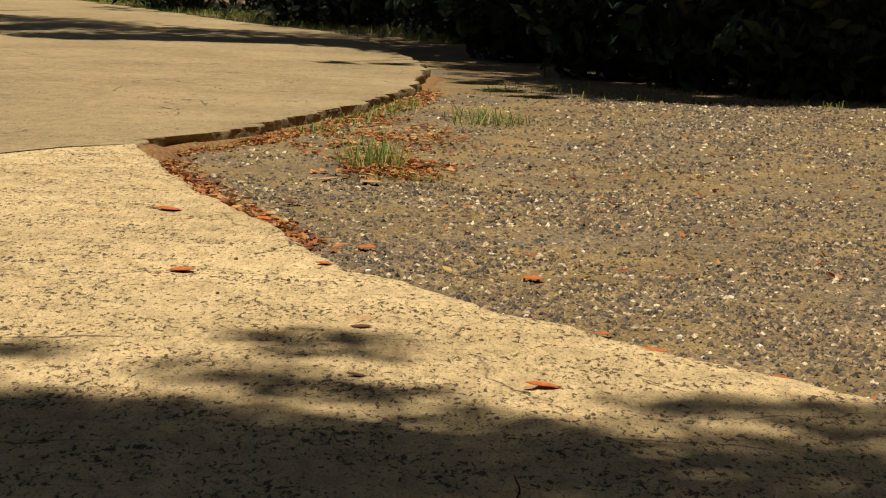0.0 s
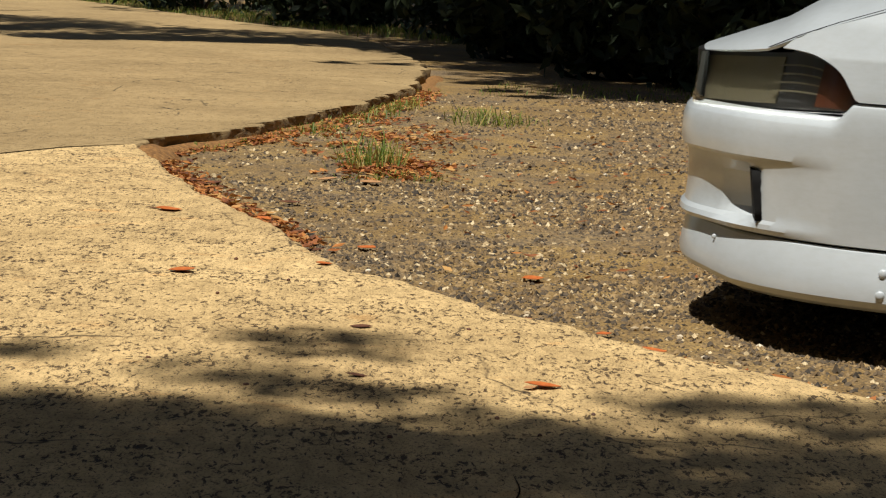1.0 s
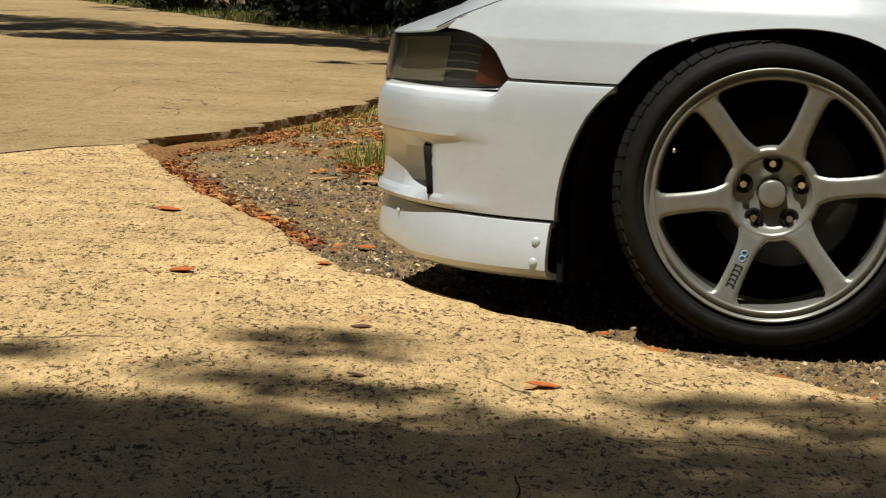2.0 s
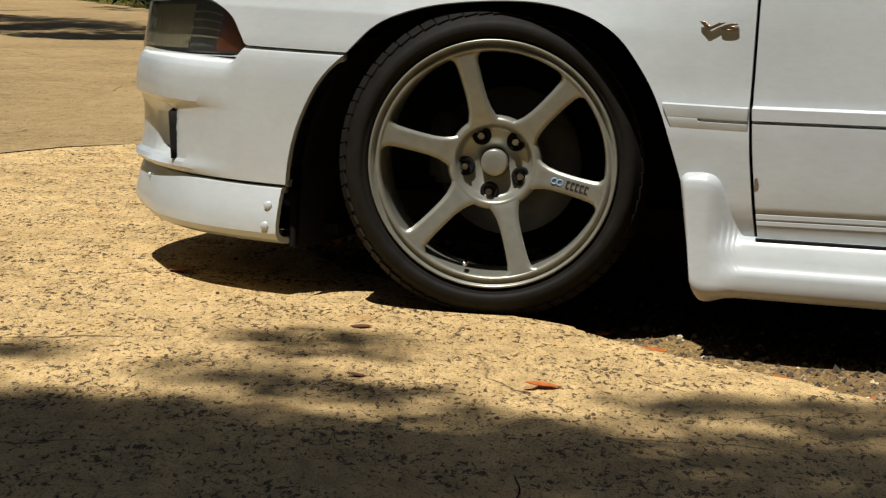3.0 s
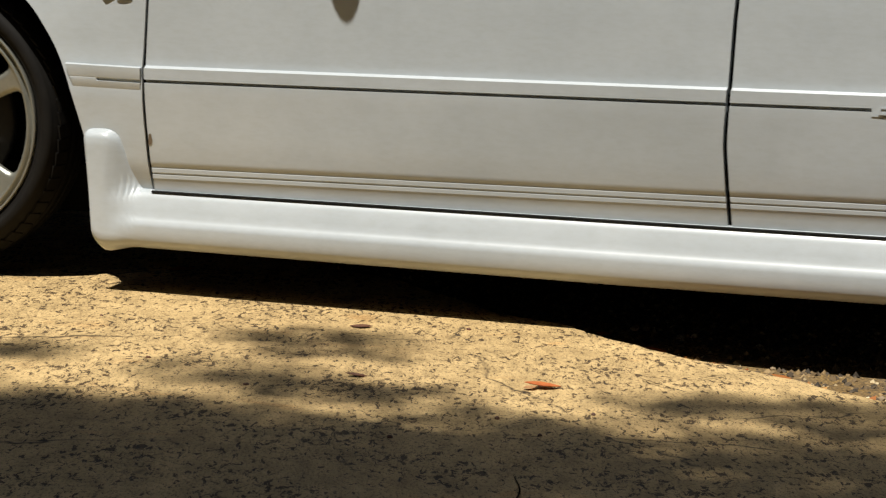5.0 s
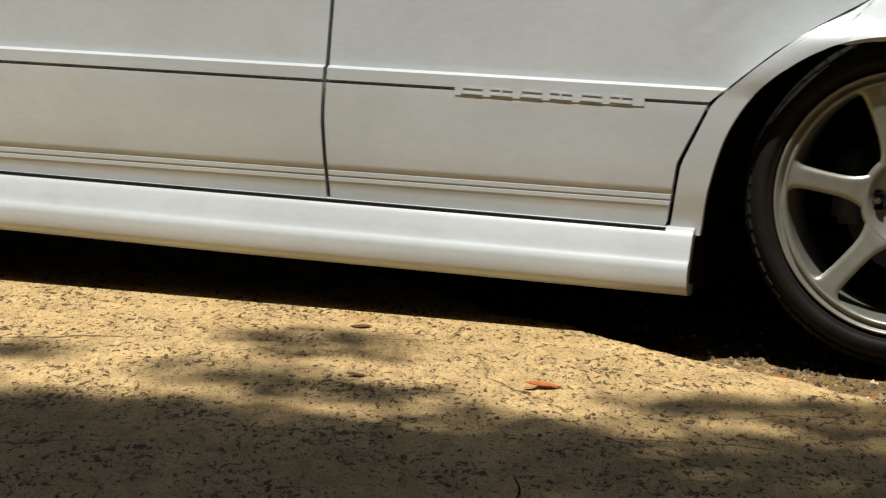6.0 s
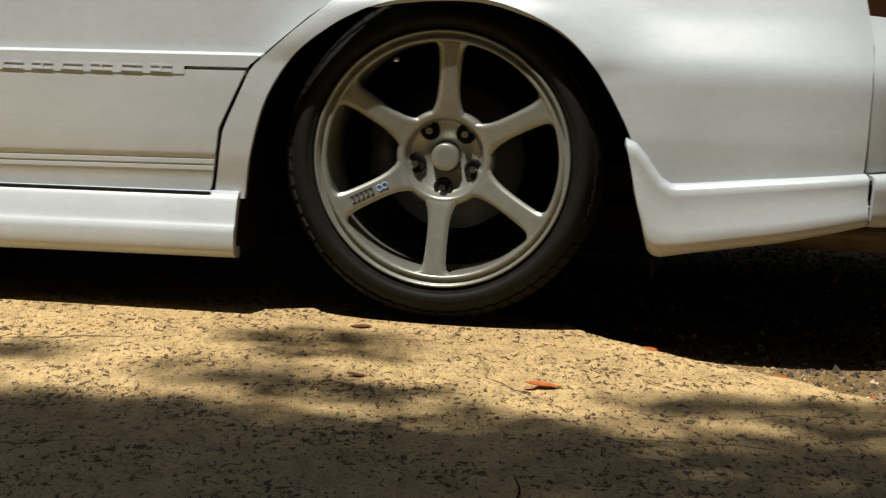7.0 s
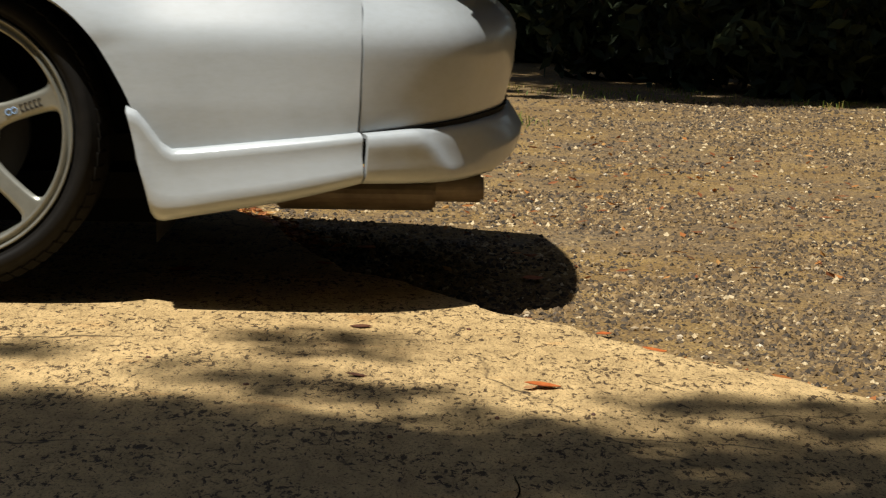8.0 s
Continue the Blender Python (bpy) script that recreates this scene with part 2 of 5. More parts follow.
def slab(name, edge, inner, label, rough, n, mat):
    """A concrete slab between its broken outer edge and an inner line; the edge falls 9 cm."""
    e, o = lerp_curve(edge, n), lerp_curve(inner, n)
    cuts = [0.004, 0.012, 0.03, 0.07, 0.15, 0.4, 1.0, 2.5, 1000.0]
    verts, faces = [], []
    for i in range(n):
        t = e[min(i + 1, n - 1)] - e[max(i - 1, 0)]
        t = t / (np.linalg.norm(t) + 1e-9)
        out = np.array([t[1], -t[0]])
        wide = np.linalg.norm(e[i] - o[i])
        if np.dot(out, e[i] - o[i]) < 0:
            out = -out
        taper = min(1.0, wide / 0.5)
        k = rough * taper * (wobble(e[i][0], e[i][1], 1, 4) + 0.6 * wobble(e[i][0], e[i][1], 2, 14) + 0.5 * wobble(e[i][0], e[i][1], 5, 40))
        p = e[i] + out * k
        a = p + out * 0.014 * wobble(p[0], p[1], 8, 25)
        verts += [(a[0], a[1], -0.10), (a[0] + out[0] * 0.004, a[1] + out[1] * 0.004, -0.022), (p[0], p[1], -0.007)]
        for j, d in enumerate(cuts):
            c = min(d / wide, (j + 1) / len(cuts))
            q = e[i] + out * k * math.exp(-d / 0.10) + (o[i] - e[i]) * c
            verts.append((q[0], q[1], -0.002 * (j == 0) + 0.004 * wobble(q[0], q[1], 4, 1.5) * min(1.0, d / 0.4)))
    w = 3 + len(cuts)
    for i in range(n - 1):
        for j in range(w - 1):
            faces.append((i * w + j, i * w + w + j, i * w + w + j + 1, i * w + j + 1))
    ob = mesh_ob(name, verts, faces, mat, True)
    bm = bmesh.new()
    bm.from_mesh(ob.data)
    bmesh.ops.recalc_face_normals(bm, faces=bm.faces)
    if sum(f.normal.z for f in bm.faces) < 0:
        bmesh.ops.reverse_faces(bm, faces=bm.faces)
    bm.to_mesh(ob.data)
    bm.free()
    return tagged(ob, label, "concrete", kind="structure")


NEAR_EDGE = [(-0.985, 8.06), (-0.79, 7.22), (-0.56, 6.46), (-0.38, 5.95), (-0.28, 5.55), (-0.22, 5.28), (-0.09, 5.14), (0.02, 4.93),
             (0.13, 4.73), (0.20, 4.68), (0.28, 4.53), (0.37, 4.40), (0.46, 4.27), (0.58, 4.12), (0.65, 4.01), (0.75, 3.93), (1.1, 3.6), (1.9, 2.9), (3.6, 1.2), (6, -2)]
FAR_EDGE = [(-0.988, 8.072), (-0.975, 8.26), (-0.93, 8.45), (-0.80, 8.69), (-0.72, 8.91), (-0.58, 9.55), (-0.36, 10.43), (-0.15, 11.97), (-0.12, 13.43),
            (-0.22, 14.5), (-0.5, 16.6), (-0.85, 17.9), (-1.46, 18.86), (-2.73, 21.6), (-6, 28), (-14, 42)]


def build_slabs():
    slab("pavement_near", NEAR_EDGE, [(-1.0, 8.09), (-1.19, 7.86), (-1.35, 7.55), (-2.6, 5.5), (-5.0, 1.5), (-9, -5)],
         "weathered beige concrete driveway slab with a broken edge", 0.022, 520, CONCRETE)
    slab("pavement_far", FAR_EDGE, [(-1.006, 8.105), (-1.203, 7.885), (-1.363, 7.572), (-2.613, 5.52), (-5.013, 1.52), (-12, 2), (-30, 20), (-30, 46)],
         "sunlit beige concrete driveway with a raised crumbling edge", 0.045, 1100, SMOOTH_DIMMED_CONCRETE)


# ---- car body surface ----
PLAN = smooth_curve([(0.93, 0.0), (0.922, 0.25), (0.882, 0.44), (0.808, 0.566), (0.722, 0.670), (0.61, 0.757), (0.45, 0.822), (0.2, 0.852), (-0.3, 0.865), (-1.3, 0.868),
                     (-2.3, 0.868), (-3.0, 0.868), (-3.3, 0.852), (-3.43, 0.79), (-3.54, 0.67), (-3.60, 0.52), (-3.65, 0.3), (-3.665, 0.0)], 600)
PLAN_S = np.concatenate([[0], np.cumsum(np.linalg.norm(np.diff(PLAN, axis=0), axis=1))])
_t = np.gradient(PLAN, axis=0)
_t /= np.linalg.norm(_t, axis=1)[:, None]
PLAN_N = np.stack([-_t[:, 1], _t[:, 0]], -1) * -1.0
_side = (PLAN[:, 1] > 0.05)


def s_of(x):
    """Length along the plan line at the flank's place x."""
    return float(np.interp(-x, -PLAN[_side][:, 0], PLAN_S[_side]))


def on_plan(s, off):
    p = np.array([np.interp(s, PLAN_S, PLAN[:, i]) for i in (0, 1)])
    q = np.array([np.interp(s, PLAN_S, PLAN_N[:, i]) for i in (0, 1)])
    return p + q * off


def lift(x):
    return 0.022 * min(2.0, max(0.0, -0.4 - x))


DOOR_PROFILE = [(0.182, -0.0215), (0.195, -0.0195), (0.208, -0.018), (0.222, -0.0158), (0.2245, -0.0142), (0.231, -0.0136), (0.2335, -0.0146), (0.236, -0.0122), (0.243, -0.0115), (0.2455, -0.0125),
                (0.251, -0.009), (0.258, -0.0075), (0.30, -0.003), (0.36, 0.002), (0.398, 0.005), (0.4025, 0.005), (0.404, -0.004), (0.4075, -0.004), (0.409, 0.006),
                (0.43, 0.0065), (0.4345, -0.003), (0.4365, -0.0034), (0.50, -0.0040), (0.60, -0.0050), (0.70, -0.013), (0.78, -0.03), (0.90, -0.070)]
FENDER_PROFILE = [(0.19, -0.030), (0.25, -0.009), (0.30, -0.003), (0.38, 0.003), (0.42, 0.001), (0.46, -0.004), (0.5, -0.006), (0.56, -0.014), (0.62, -0.036), (0.70, -0.085), (0.85, -0.14)]
FENDER_REAR = [(0.19, -0.030), (0.25, -0.009), (0.30, -0.003), (0.38, 0.003), (0.42, 0.001), (0.46, -0.003), (0.5, -0.004), (0.6, -0.005), (0.70, -0.013), (0.78, -0.03), (0.9, -0.07)]
PLAIN_PROFILE = [(0.19, -0.024), (0.25, -0.009), (0.30, -0.003), (0.36, 0.002), (0.43, 0.005), (0.5, -0.004), (0.6, -0.005), (0.70, -0.013), (0.78, -0.03), (0.9, -0.07)]
QUARTER_PROFILE = [(0.19, -0.02), (0.28, -0.012), (0.36, -0.002), (0.46, 0.003), (0.482, 0.001), (0.50, -0.006), (0.57, -0.044), (0.65, -0.078), (0.90, -0.14)]
BUMPER_PROFILE = [(0.225, -0.03), (0.231, -0.008), (0.240, 0.001), (0.249, 0.000), (0.256, -0.007), (0.29, -0.010), (0.335, -0.0105), (0.357, -0.0095), (0.3635, -0.006), (0.370, 0.0025), (0.385, 0.004), (0.40, 0.004),
                  (0.428, 0.001), (0.439, -0.003), (0.447, -0.010), (0.452, -0.020), (0.456, -0.05)]
REAR_PROFILE = [(0.30, -0.022), (0.325, -0.012), (0.40, -0.002), (0.46, 0.003), (0.482, 0.0), (0.505, -0.012), (0.53, -0.04), (0.56, -0.085), (0.62, -0.13)]


def off_at(profile, z):
    a = np.array(profile)
    return float(np.interp(z, a[:, 0], a[:, 1]))


def skin_point(x, z, profile, extra=0.0, s=None, sheared=True):
    zz = z - lift(x) if sheared else z
    p = on_plan(s_of(x) if s is None else s, off_at(profile, zz) + extra)
    return (p[0], p[1], z)


def shell(grid, depth, side, crisp=True):
    """A bmesh skin from a grid of points, with its rim turned inwards by depth. side -1 mirrors it to the far flank."""
    bm = bmesh.new()
    rows = [[bm.verts.new((p[0], p[1] * side, p[2])) for p in row] for row in grid]
    for a, b in zip(rows[:-1], rows[1:]):
        for i in range(len(a) - 1):
            try:
                bm.faces.new((a[i], a[i + 1], b[i + 1], b[i]))
            except ValueError:
                pass
    bmesh.ops.remove_doubles(bm, verts=bm.verts, dist=1e-5)
    bmesh.ops.recalc_face_normals(bm, faces=bm.faces)
    c = sum((f.calc_center_median() for f in bm.faces), Vector()) / len(bm.faces)
    bm.normal_update()
    out = Vector((0, side, 0)) if abs(c.y) > 0.3 else Vector((1 if c.x > -1.3 else -1, 0, 0.4))
    if sum(f.normal.dot(out) for f in bm.faces) < 0:
        bmesh.ops.reverse_faces(bm, faces=bm.faces)
    if depth:
        rim = [e for e in bm.edges if e.is_boundary]
        bm.normal_update()
        nor = {v: v.normal.copy() for e in rim for v in e.verts}
        made = bmesh.ops.extrude_edge_only(bm, edges=rim)["geom"]
        near = {tuple(round(c, 6) for c in v.co): n for v, n in nor.items()}
        for v in made:
            if isinstance(v, bmesh.types.BMVert):
                v.co -= near.get(tuple(round(c, 6) for c in v.co), Vector((0, side, 0))) * depth
        for e in rim:
            e.smooth = False
    for e in bm.edges if crisp else ():
        if len(e.link_faces) == 2 and e.calc_face_angle(0) > 0.42:
            e.smooth = False
    return bm


def ruled(a, b, rows, place):
    """A grid of points between two lines of (x, z)."""
    return [[place(*(p + (q - p) * v)) for p, q in zip(a, b)] for v in np.linspace(0, 1, rows)]


def by_heights(zs, left, right, cols, place):
    l, r = np.array(left), np.array(right)
    out = []
    for z in zs:
        a, b = np.interp(z, l[:, 0], l[:, 1]), np.interp(z, r[:, 0], r[:, 1])
        out.append([place(a + (b - a) * u, z) for u in np.linspace(0, 1, cols)])
    return out


def joined_curves(*pairs):
    a = np.vstack([lerp_curve(p, n) if i == 0 else lerp_curve(p, n)[1:] for i, (p, q, n) in enumerate(pairs)])
    b = np.vstack([lerp_curve(q, n) if i == 0 else lerp_curve(q, n)[1:] for i, (p, q, n) in enumerate(pairs)])
    return a, b


FRONT_ARCH = smooth_curve([(0.288, 0.486), (0.232, 0.541), (0.152, 0.575), (0.052, 0.592), (-0.06, 0.597), (-0.15, 0.583), (-0.221, 0.549), (-0.270, 0.495), (-0.310, 0.429),
                           (-0.340, 0.35), (-0.362, 0.28), (-0.378, 0.20)], 72)
REAR_ARCH = smooth_curve([(-2.280, 0.215), (-2.293, 0.305), (-2.323, 0.405), (-2.380, 0.487), (-2.483, 0.558), (-2.587, 0.585), (-2.714, 0.585), (-2.828, 0.543), (-2.897, 0.480),
                          (-2.953, 0.387), (-2.975, 0.330), (-2.992, 0.262)], 76)
ZS_DOOR = sorted({round(z, 4) for z, _ in DOOR_PROFILE} | {0.33, 0.38, 0.416, 0.45, 0.55, 0.66, 0.82, 0.86})


def build_flank(car, side):

    def fender(x, z):
        w = min(1.0, max(0.0, (x + 0.48) / 0.35))
        f = off_at(FENDER_PROFILE, z) * w + off_at(FENDER_REAR, z) * (1 - w)
        p = on_plan(s_of(x), f)
        return (p[0], p[1], z)

    a, b = joined_curves(
        (FRONT_ARCH[:18], smooth_curve([(0.500, 0.4865), (0.508, 0.490), (0.520, 0.508), (0.547, 0.540), (0.594, 0.563), (0.643, 0.571), (0.668, 0.572)], 40), 26),
        (FRONT_ARCH[17:36], [(0.668, 0.572), (0.651, 0.590), (0.608, 0.608), (0.45, 0.655), (0.25, 0.70)], 16),
        (FRONT_ARCH[35:52], [(0.25, 0.70), (0.0, 0.745), (-0.3, 0.80), (-0.474, 0.83)], 16),
        (FRONT_ARCH[51:], [(-0.474, 0.83), (-0.476, 0.60), (-0.4735, 0.434), (-0.478, 0.35), (-0.4925, 0.20)], 40))
    part("fender", shell(ruled(a, b, 22, fender), 0.006, side, False), PAINT, car)
    door = lambda x, z: skin_point(x, z + lift(x), DOOR_PROFILE)
    part("front_door", shell(by_heights([z for z in ZS_DOOR if 0.18 <= z <= 0.87], [(0.2, -0.4985), (0.35, -0.484), (0.434, -0.4795), (0.6, -0.482), (0.87, -0.485)],
         [(0.17, -1.588), (0.34, -1.572), (0.44, -1.5755), (0.57, -1.578), (0.87, -1.60)], 40, door), 0.016, side), PAINT, car)

    def rear_door(x, z):
        w = min(1.0, max(0.0, (-2.30 - x) / 0.25))
        zz = z + lift(x)
        f = off_at(DOOR_PROFILE, z) * (1 - w) + off_at(QUARTER_PROFILE, zz) * w
        p = on_plan(s_of(x), f)
        return (p[0], p[1], zz)

    part("rear_door", shell(by_heights([z for z in ZS_DOOR if 0.18 <= z <= 0.87], [(0.17, -1.5955), (0.34, -1.5795), (0.44, -1.583), (0.57, -1.5855), (0.87, -1.6075)],
         [(0.185, -2.216), (0.195, -2.221), (0.30, -2.2345), (0.408, -2.285), (0.473, -2.357), (0.536, -2.433), (0.58, -2.51), (0.62, -2.56), (0.87, -2.62)], 60, rear_door), 0.016, side), PAINT, car)

    def quarter(x, z):
        w = min(1.0, max(0.0, (-2.30 - x) / 0.25))
        f = off_at(PLAIN_PROFILE, z - lift(x)) * (1 - w) + off_at(QUARTER_PROFILE, z) * w
        d = min(np.hypot(REAR_ARCH[:, 0] - x, REAR_ARCH[:, 1] - z))
        f += 0.006 * math.exp(-(d / 0.05) ** 2) * w
        f += 0.045 * math.exp(-(d / 0.07) ** 2) * min(1.0, max(0.0, (z - 0.47) / 0.1))
        p = on_plan(s_of(x), f)
        return (p[0], p[1], z)

    a, b = joined_curves(
        (REAR_ARCH[:40], [(-2.2225, 0.215), (-2.2285, 0.235), (-2.2425, 0.338), (-2.292, 0.45), (-2.364, 0.515), (-2.44, 0.578), (-2.516, 0.624), (-2.566, 0.664), (-2.626, 0.90)], 50),
        (REAR_ARCH[39:54], [(-2.626, 0.90), (-2.9, 0.90), (-3.386, 0.90)], 20),
        (REAR_ARCH[53:], [(-3.386, 0.90), (-3.386, 0.549), (-3.3705, 0.484), (-3.3675, 0.275)], 38))
    part("quarter_panel", shell(ruled(a, b, 24, quarter), 0.016, side, False), PAINT, car)
    # sill skirt, one moulding with the guard behind the front wheel
    top = smooth_curve([(-0.357, 0.307), (-0.375, 0.313), (-0.405, 0.314), (-0.425, 0.308), (-0.436, 0.292), (-0.452, 0.25), (-0.470, 0.2095), (-0.482, 0.2045)], 40)
    bot = smooth_curve([(-0.388, 0.108), (-0.394, 0.096), (-0.404, 0.0895), (-0.416, 0.0885), (-0.43, 0.0905), (-0.446, 0.0935), (-0.464, 0.0955), (-0.482, 0.0962)], 40)
    xs = np.linspace(-0.50, -2.272, 44)
    top = np.vstack([top, [(x, np.interp(-x, [0.47, 2.27], [0.2045, 0.2285])) for x in xs]])
    bot = np.vstack([bot, [(x, np.interp(-x, [0.47, 1.4, 2.27], [0.096, 0.101, 0.111])) for x in xs]])
    bulge = [(-0.03, -0.05), (0.0, -0.002), (0.07, 0.012), (0.18, 0.017), (0.34, 0.0185), (0.44, 0.0175), (0.52, 0.010), (0.75, 0.002), (0.92, -0.006), (0.98, -0.014), (1.0, -0.026)]
    bu, bo = [b[0] for b in bulge], [b[1] for b in bulge]
    grid = []
    for v in (1.0, 0.985, 0.96, 0.92, 0.85, 0.75, 0.65, 0.56, 0.50, 0.44, 0.38, 0.30, 0.22, 0.15, 0.09, 0.04, 0.0, -0.02):
        row = []
        for p, q in zip(top, bot):
            x, z = q + (p - q) * v
            u = (z - q[1]) / (p[1] - q[1] if p[0] < -0.49 else min(p[1] - q[1], 0.1085))
            w = min(1.0, max(0.0, (-0.405 - x) / 0.075))
            w = w * w * (3 - 2 * w)
            edge = 0.020 * max(0.0, (v - 0.93) / 0.07) ** 2 + 0.022 * max(0.0, (0.10 - v) / 0.10) ** 2
            nose = 0.016 * max(0.0, 1 - (p[0] + 0.357) / -0.012) ** 2
            guard = 0.017 + 0.006 * max(0.0, 0.5 - v) - edge - nose
            row.append(skin_point(x, z, [(0, 0), (1, 0)], float(np.interp(u, bu, bo)) * w + guard * (1 - w)))
        grid.append(row)
    # thin black strip between door bottoms and skirt
    line = [[skin_point(x, np.interp(-x, [0.47, 2.27], [0.201, 0.224]) + d, [(0, 0), (1, 0)], -0.006 - 0.006 * (d > 0.001)) for x in np.linspace(-0.497, -2.222, 30)] for d in (-0.001, 0.0008, 0.0026)]
    part("sill_seal", shell(line, 0.02, side), BLACK, car, "thin black strip along the top of the side skirt")
    part("side_skirt", shell(grid, 0.02, side, False), PAINT, car, "white moulded side skirt with a guard behind the front wheel")
    # flare and skirt behind the rear wheel
    top = lerp_curve([(-2.957, 0.360), (-2.974, 0.357), (-2.994, 0.334), (-3.020, 0.297), (-3.037, 0.285), (-3.07, 0.287), (-3.2, 0.300), (-3.370, 0.315)], 44)
    bot = lerp_curve([(-2.990, 0.215), (-2.995, 0.185), (-3.000, 0.165), (-3.008, 0.154), (-3.022, 0.152), (-3.084, 0.163), (-3.234, 0.188), (-3.371, 0.218)], 44)
    grid = [[skin_point(p[0] + (q[0] - p[0]) * v, p[1] + (q[1] - p[1]) * v, QUARTER_PROFILE, o, sheared=False) for p, q in zip(top, bot)]
            for v, o in ((0, -0.008), (0.02, 0.006), (0.06, 0.015), (0.11, 0.020), (0.2, 0.0195), (0.45, 0.020), (0.65, 0.027), (0.8, 0.029), (0.9, 0.024), (0.96, 0.014), (1.0, -0.005), (1.02, -0.06))]
    part("rear_skirt", shell(grid, 0.01, side, False), PAINT, car, "white flared skirt behind the rear wheel")
    # body-side moulding carried on over the fender and up to the rear arch
    rows = []
    for z, o, fill in ((0.4345, -0.004, 0), (0.431, 0.0072, 0), (0.411, 0.0068, 0), (0.409, 0.006, 0), (0.4078, -0.0005, 0.0062), (0.4045, -0.0005, 0.0060), (0.403, 0.0058, 0), (0.396, 0.0048, 0), (0.385, 0.0005, 0)):
        x0 = -0.318 - 0.43 * (0.433 - z)
        row = []
        for u in (0, 0.1, 0.2, 0.3, 0.38, 0.40, 0.55, 0.7, 0.85, 1.0):
            row.append(skin_point(x0 + (-0.4725 - x0) * u, z, [(0, 0), (1, 0)], fill if fill and u < 0.39 else o))
        rows.append(row)
    part("moulding", shell(rows, 0.004, side), PAINT, car)
    # inner skin behind the door gaps
    grid = [[skin_point(x, z, [(0, 0), (1, 0)], -0.05 - 0.10 * max(0, z - 0.5)) for x in np.linspace(-0.40, -2.24, 12)] for z in np.linspace(0.12, 0.86, 8)]
    part("inner_sill", shell(grid, 0, side), BLACK, car)
    for axle, arch in ((0.0, FRONT_ARCH), (-2.635, REAR_ARCH)):
        bm = bmesh.new()
        prof = [(axle + 0.372 * math.cos(t), max(0.12, 0.25 + 0.352 * math.sin(t))) for t in np.linspace(0.06, math.pi - 0.06, 38)]
        prof = [(axle + 0.372, 0.11)] + prof + [(axle - 0.372, 0.11)]
        ring = [[bm.verts.new((x, side * (y if y < 0.6 else np.interp(z, [0.42, 0.52, 0.61], [0.825, 0.805, 0.755])), z)) for x, z in prof] for y in (0.825, 0.50)]
        for i in range(39):
            bm.faces.new((ring[0][i], ring[0][i + 1], ring[1][i + 1], ring[1][i]))
        bm.faces.new(ring[1])
        part("wheel_well", bm, BLACK, car, "black wheel well liner")


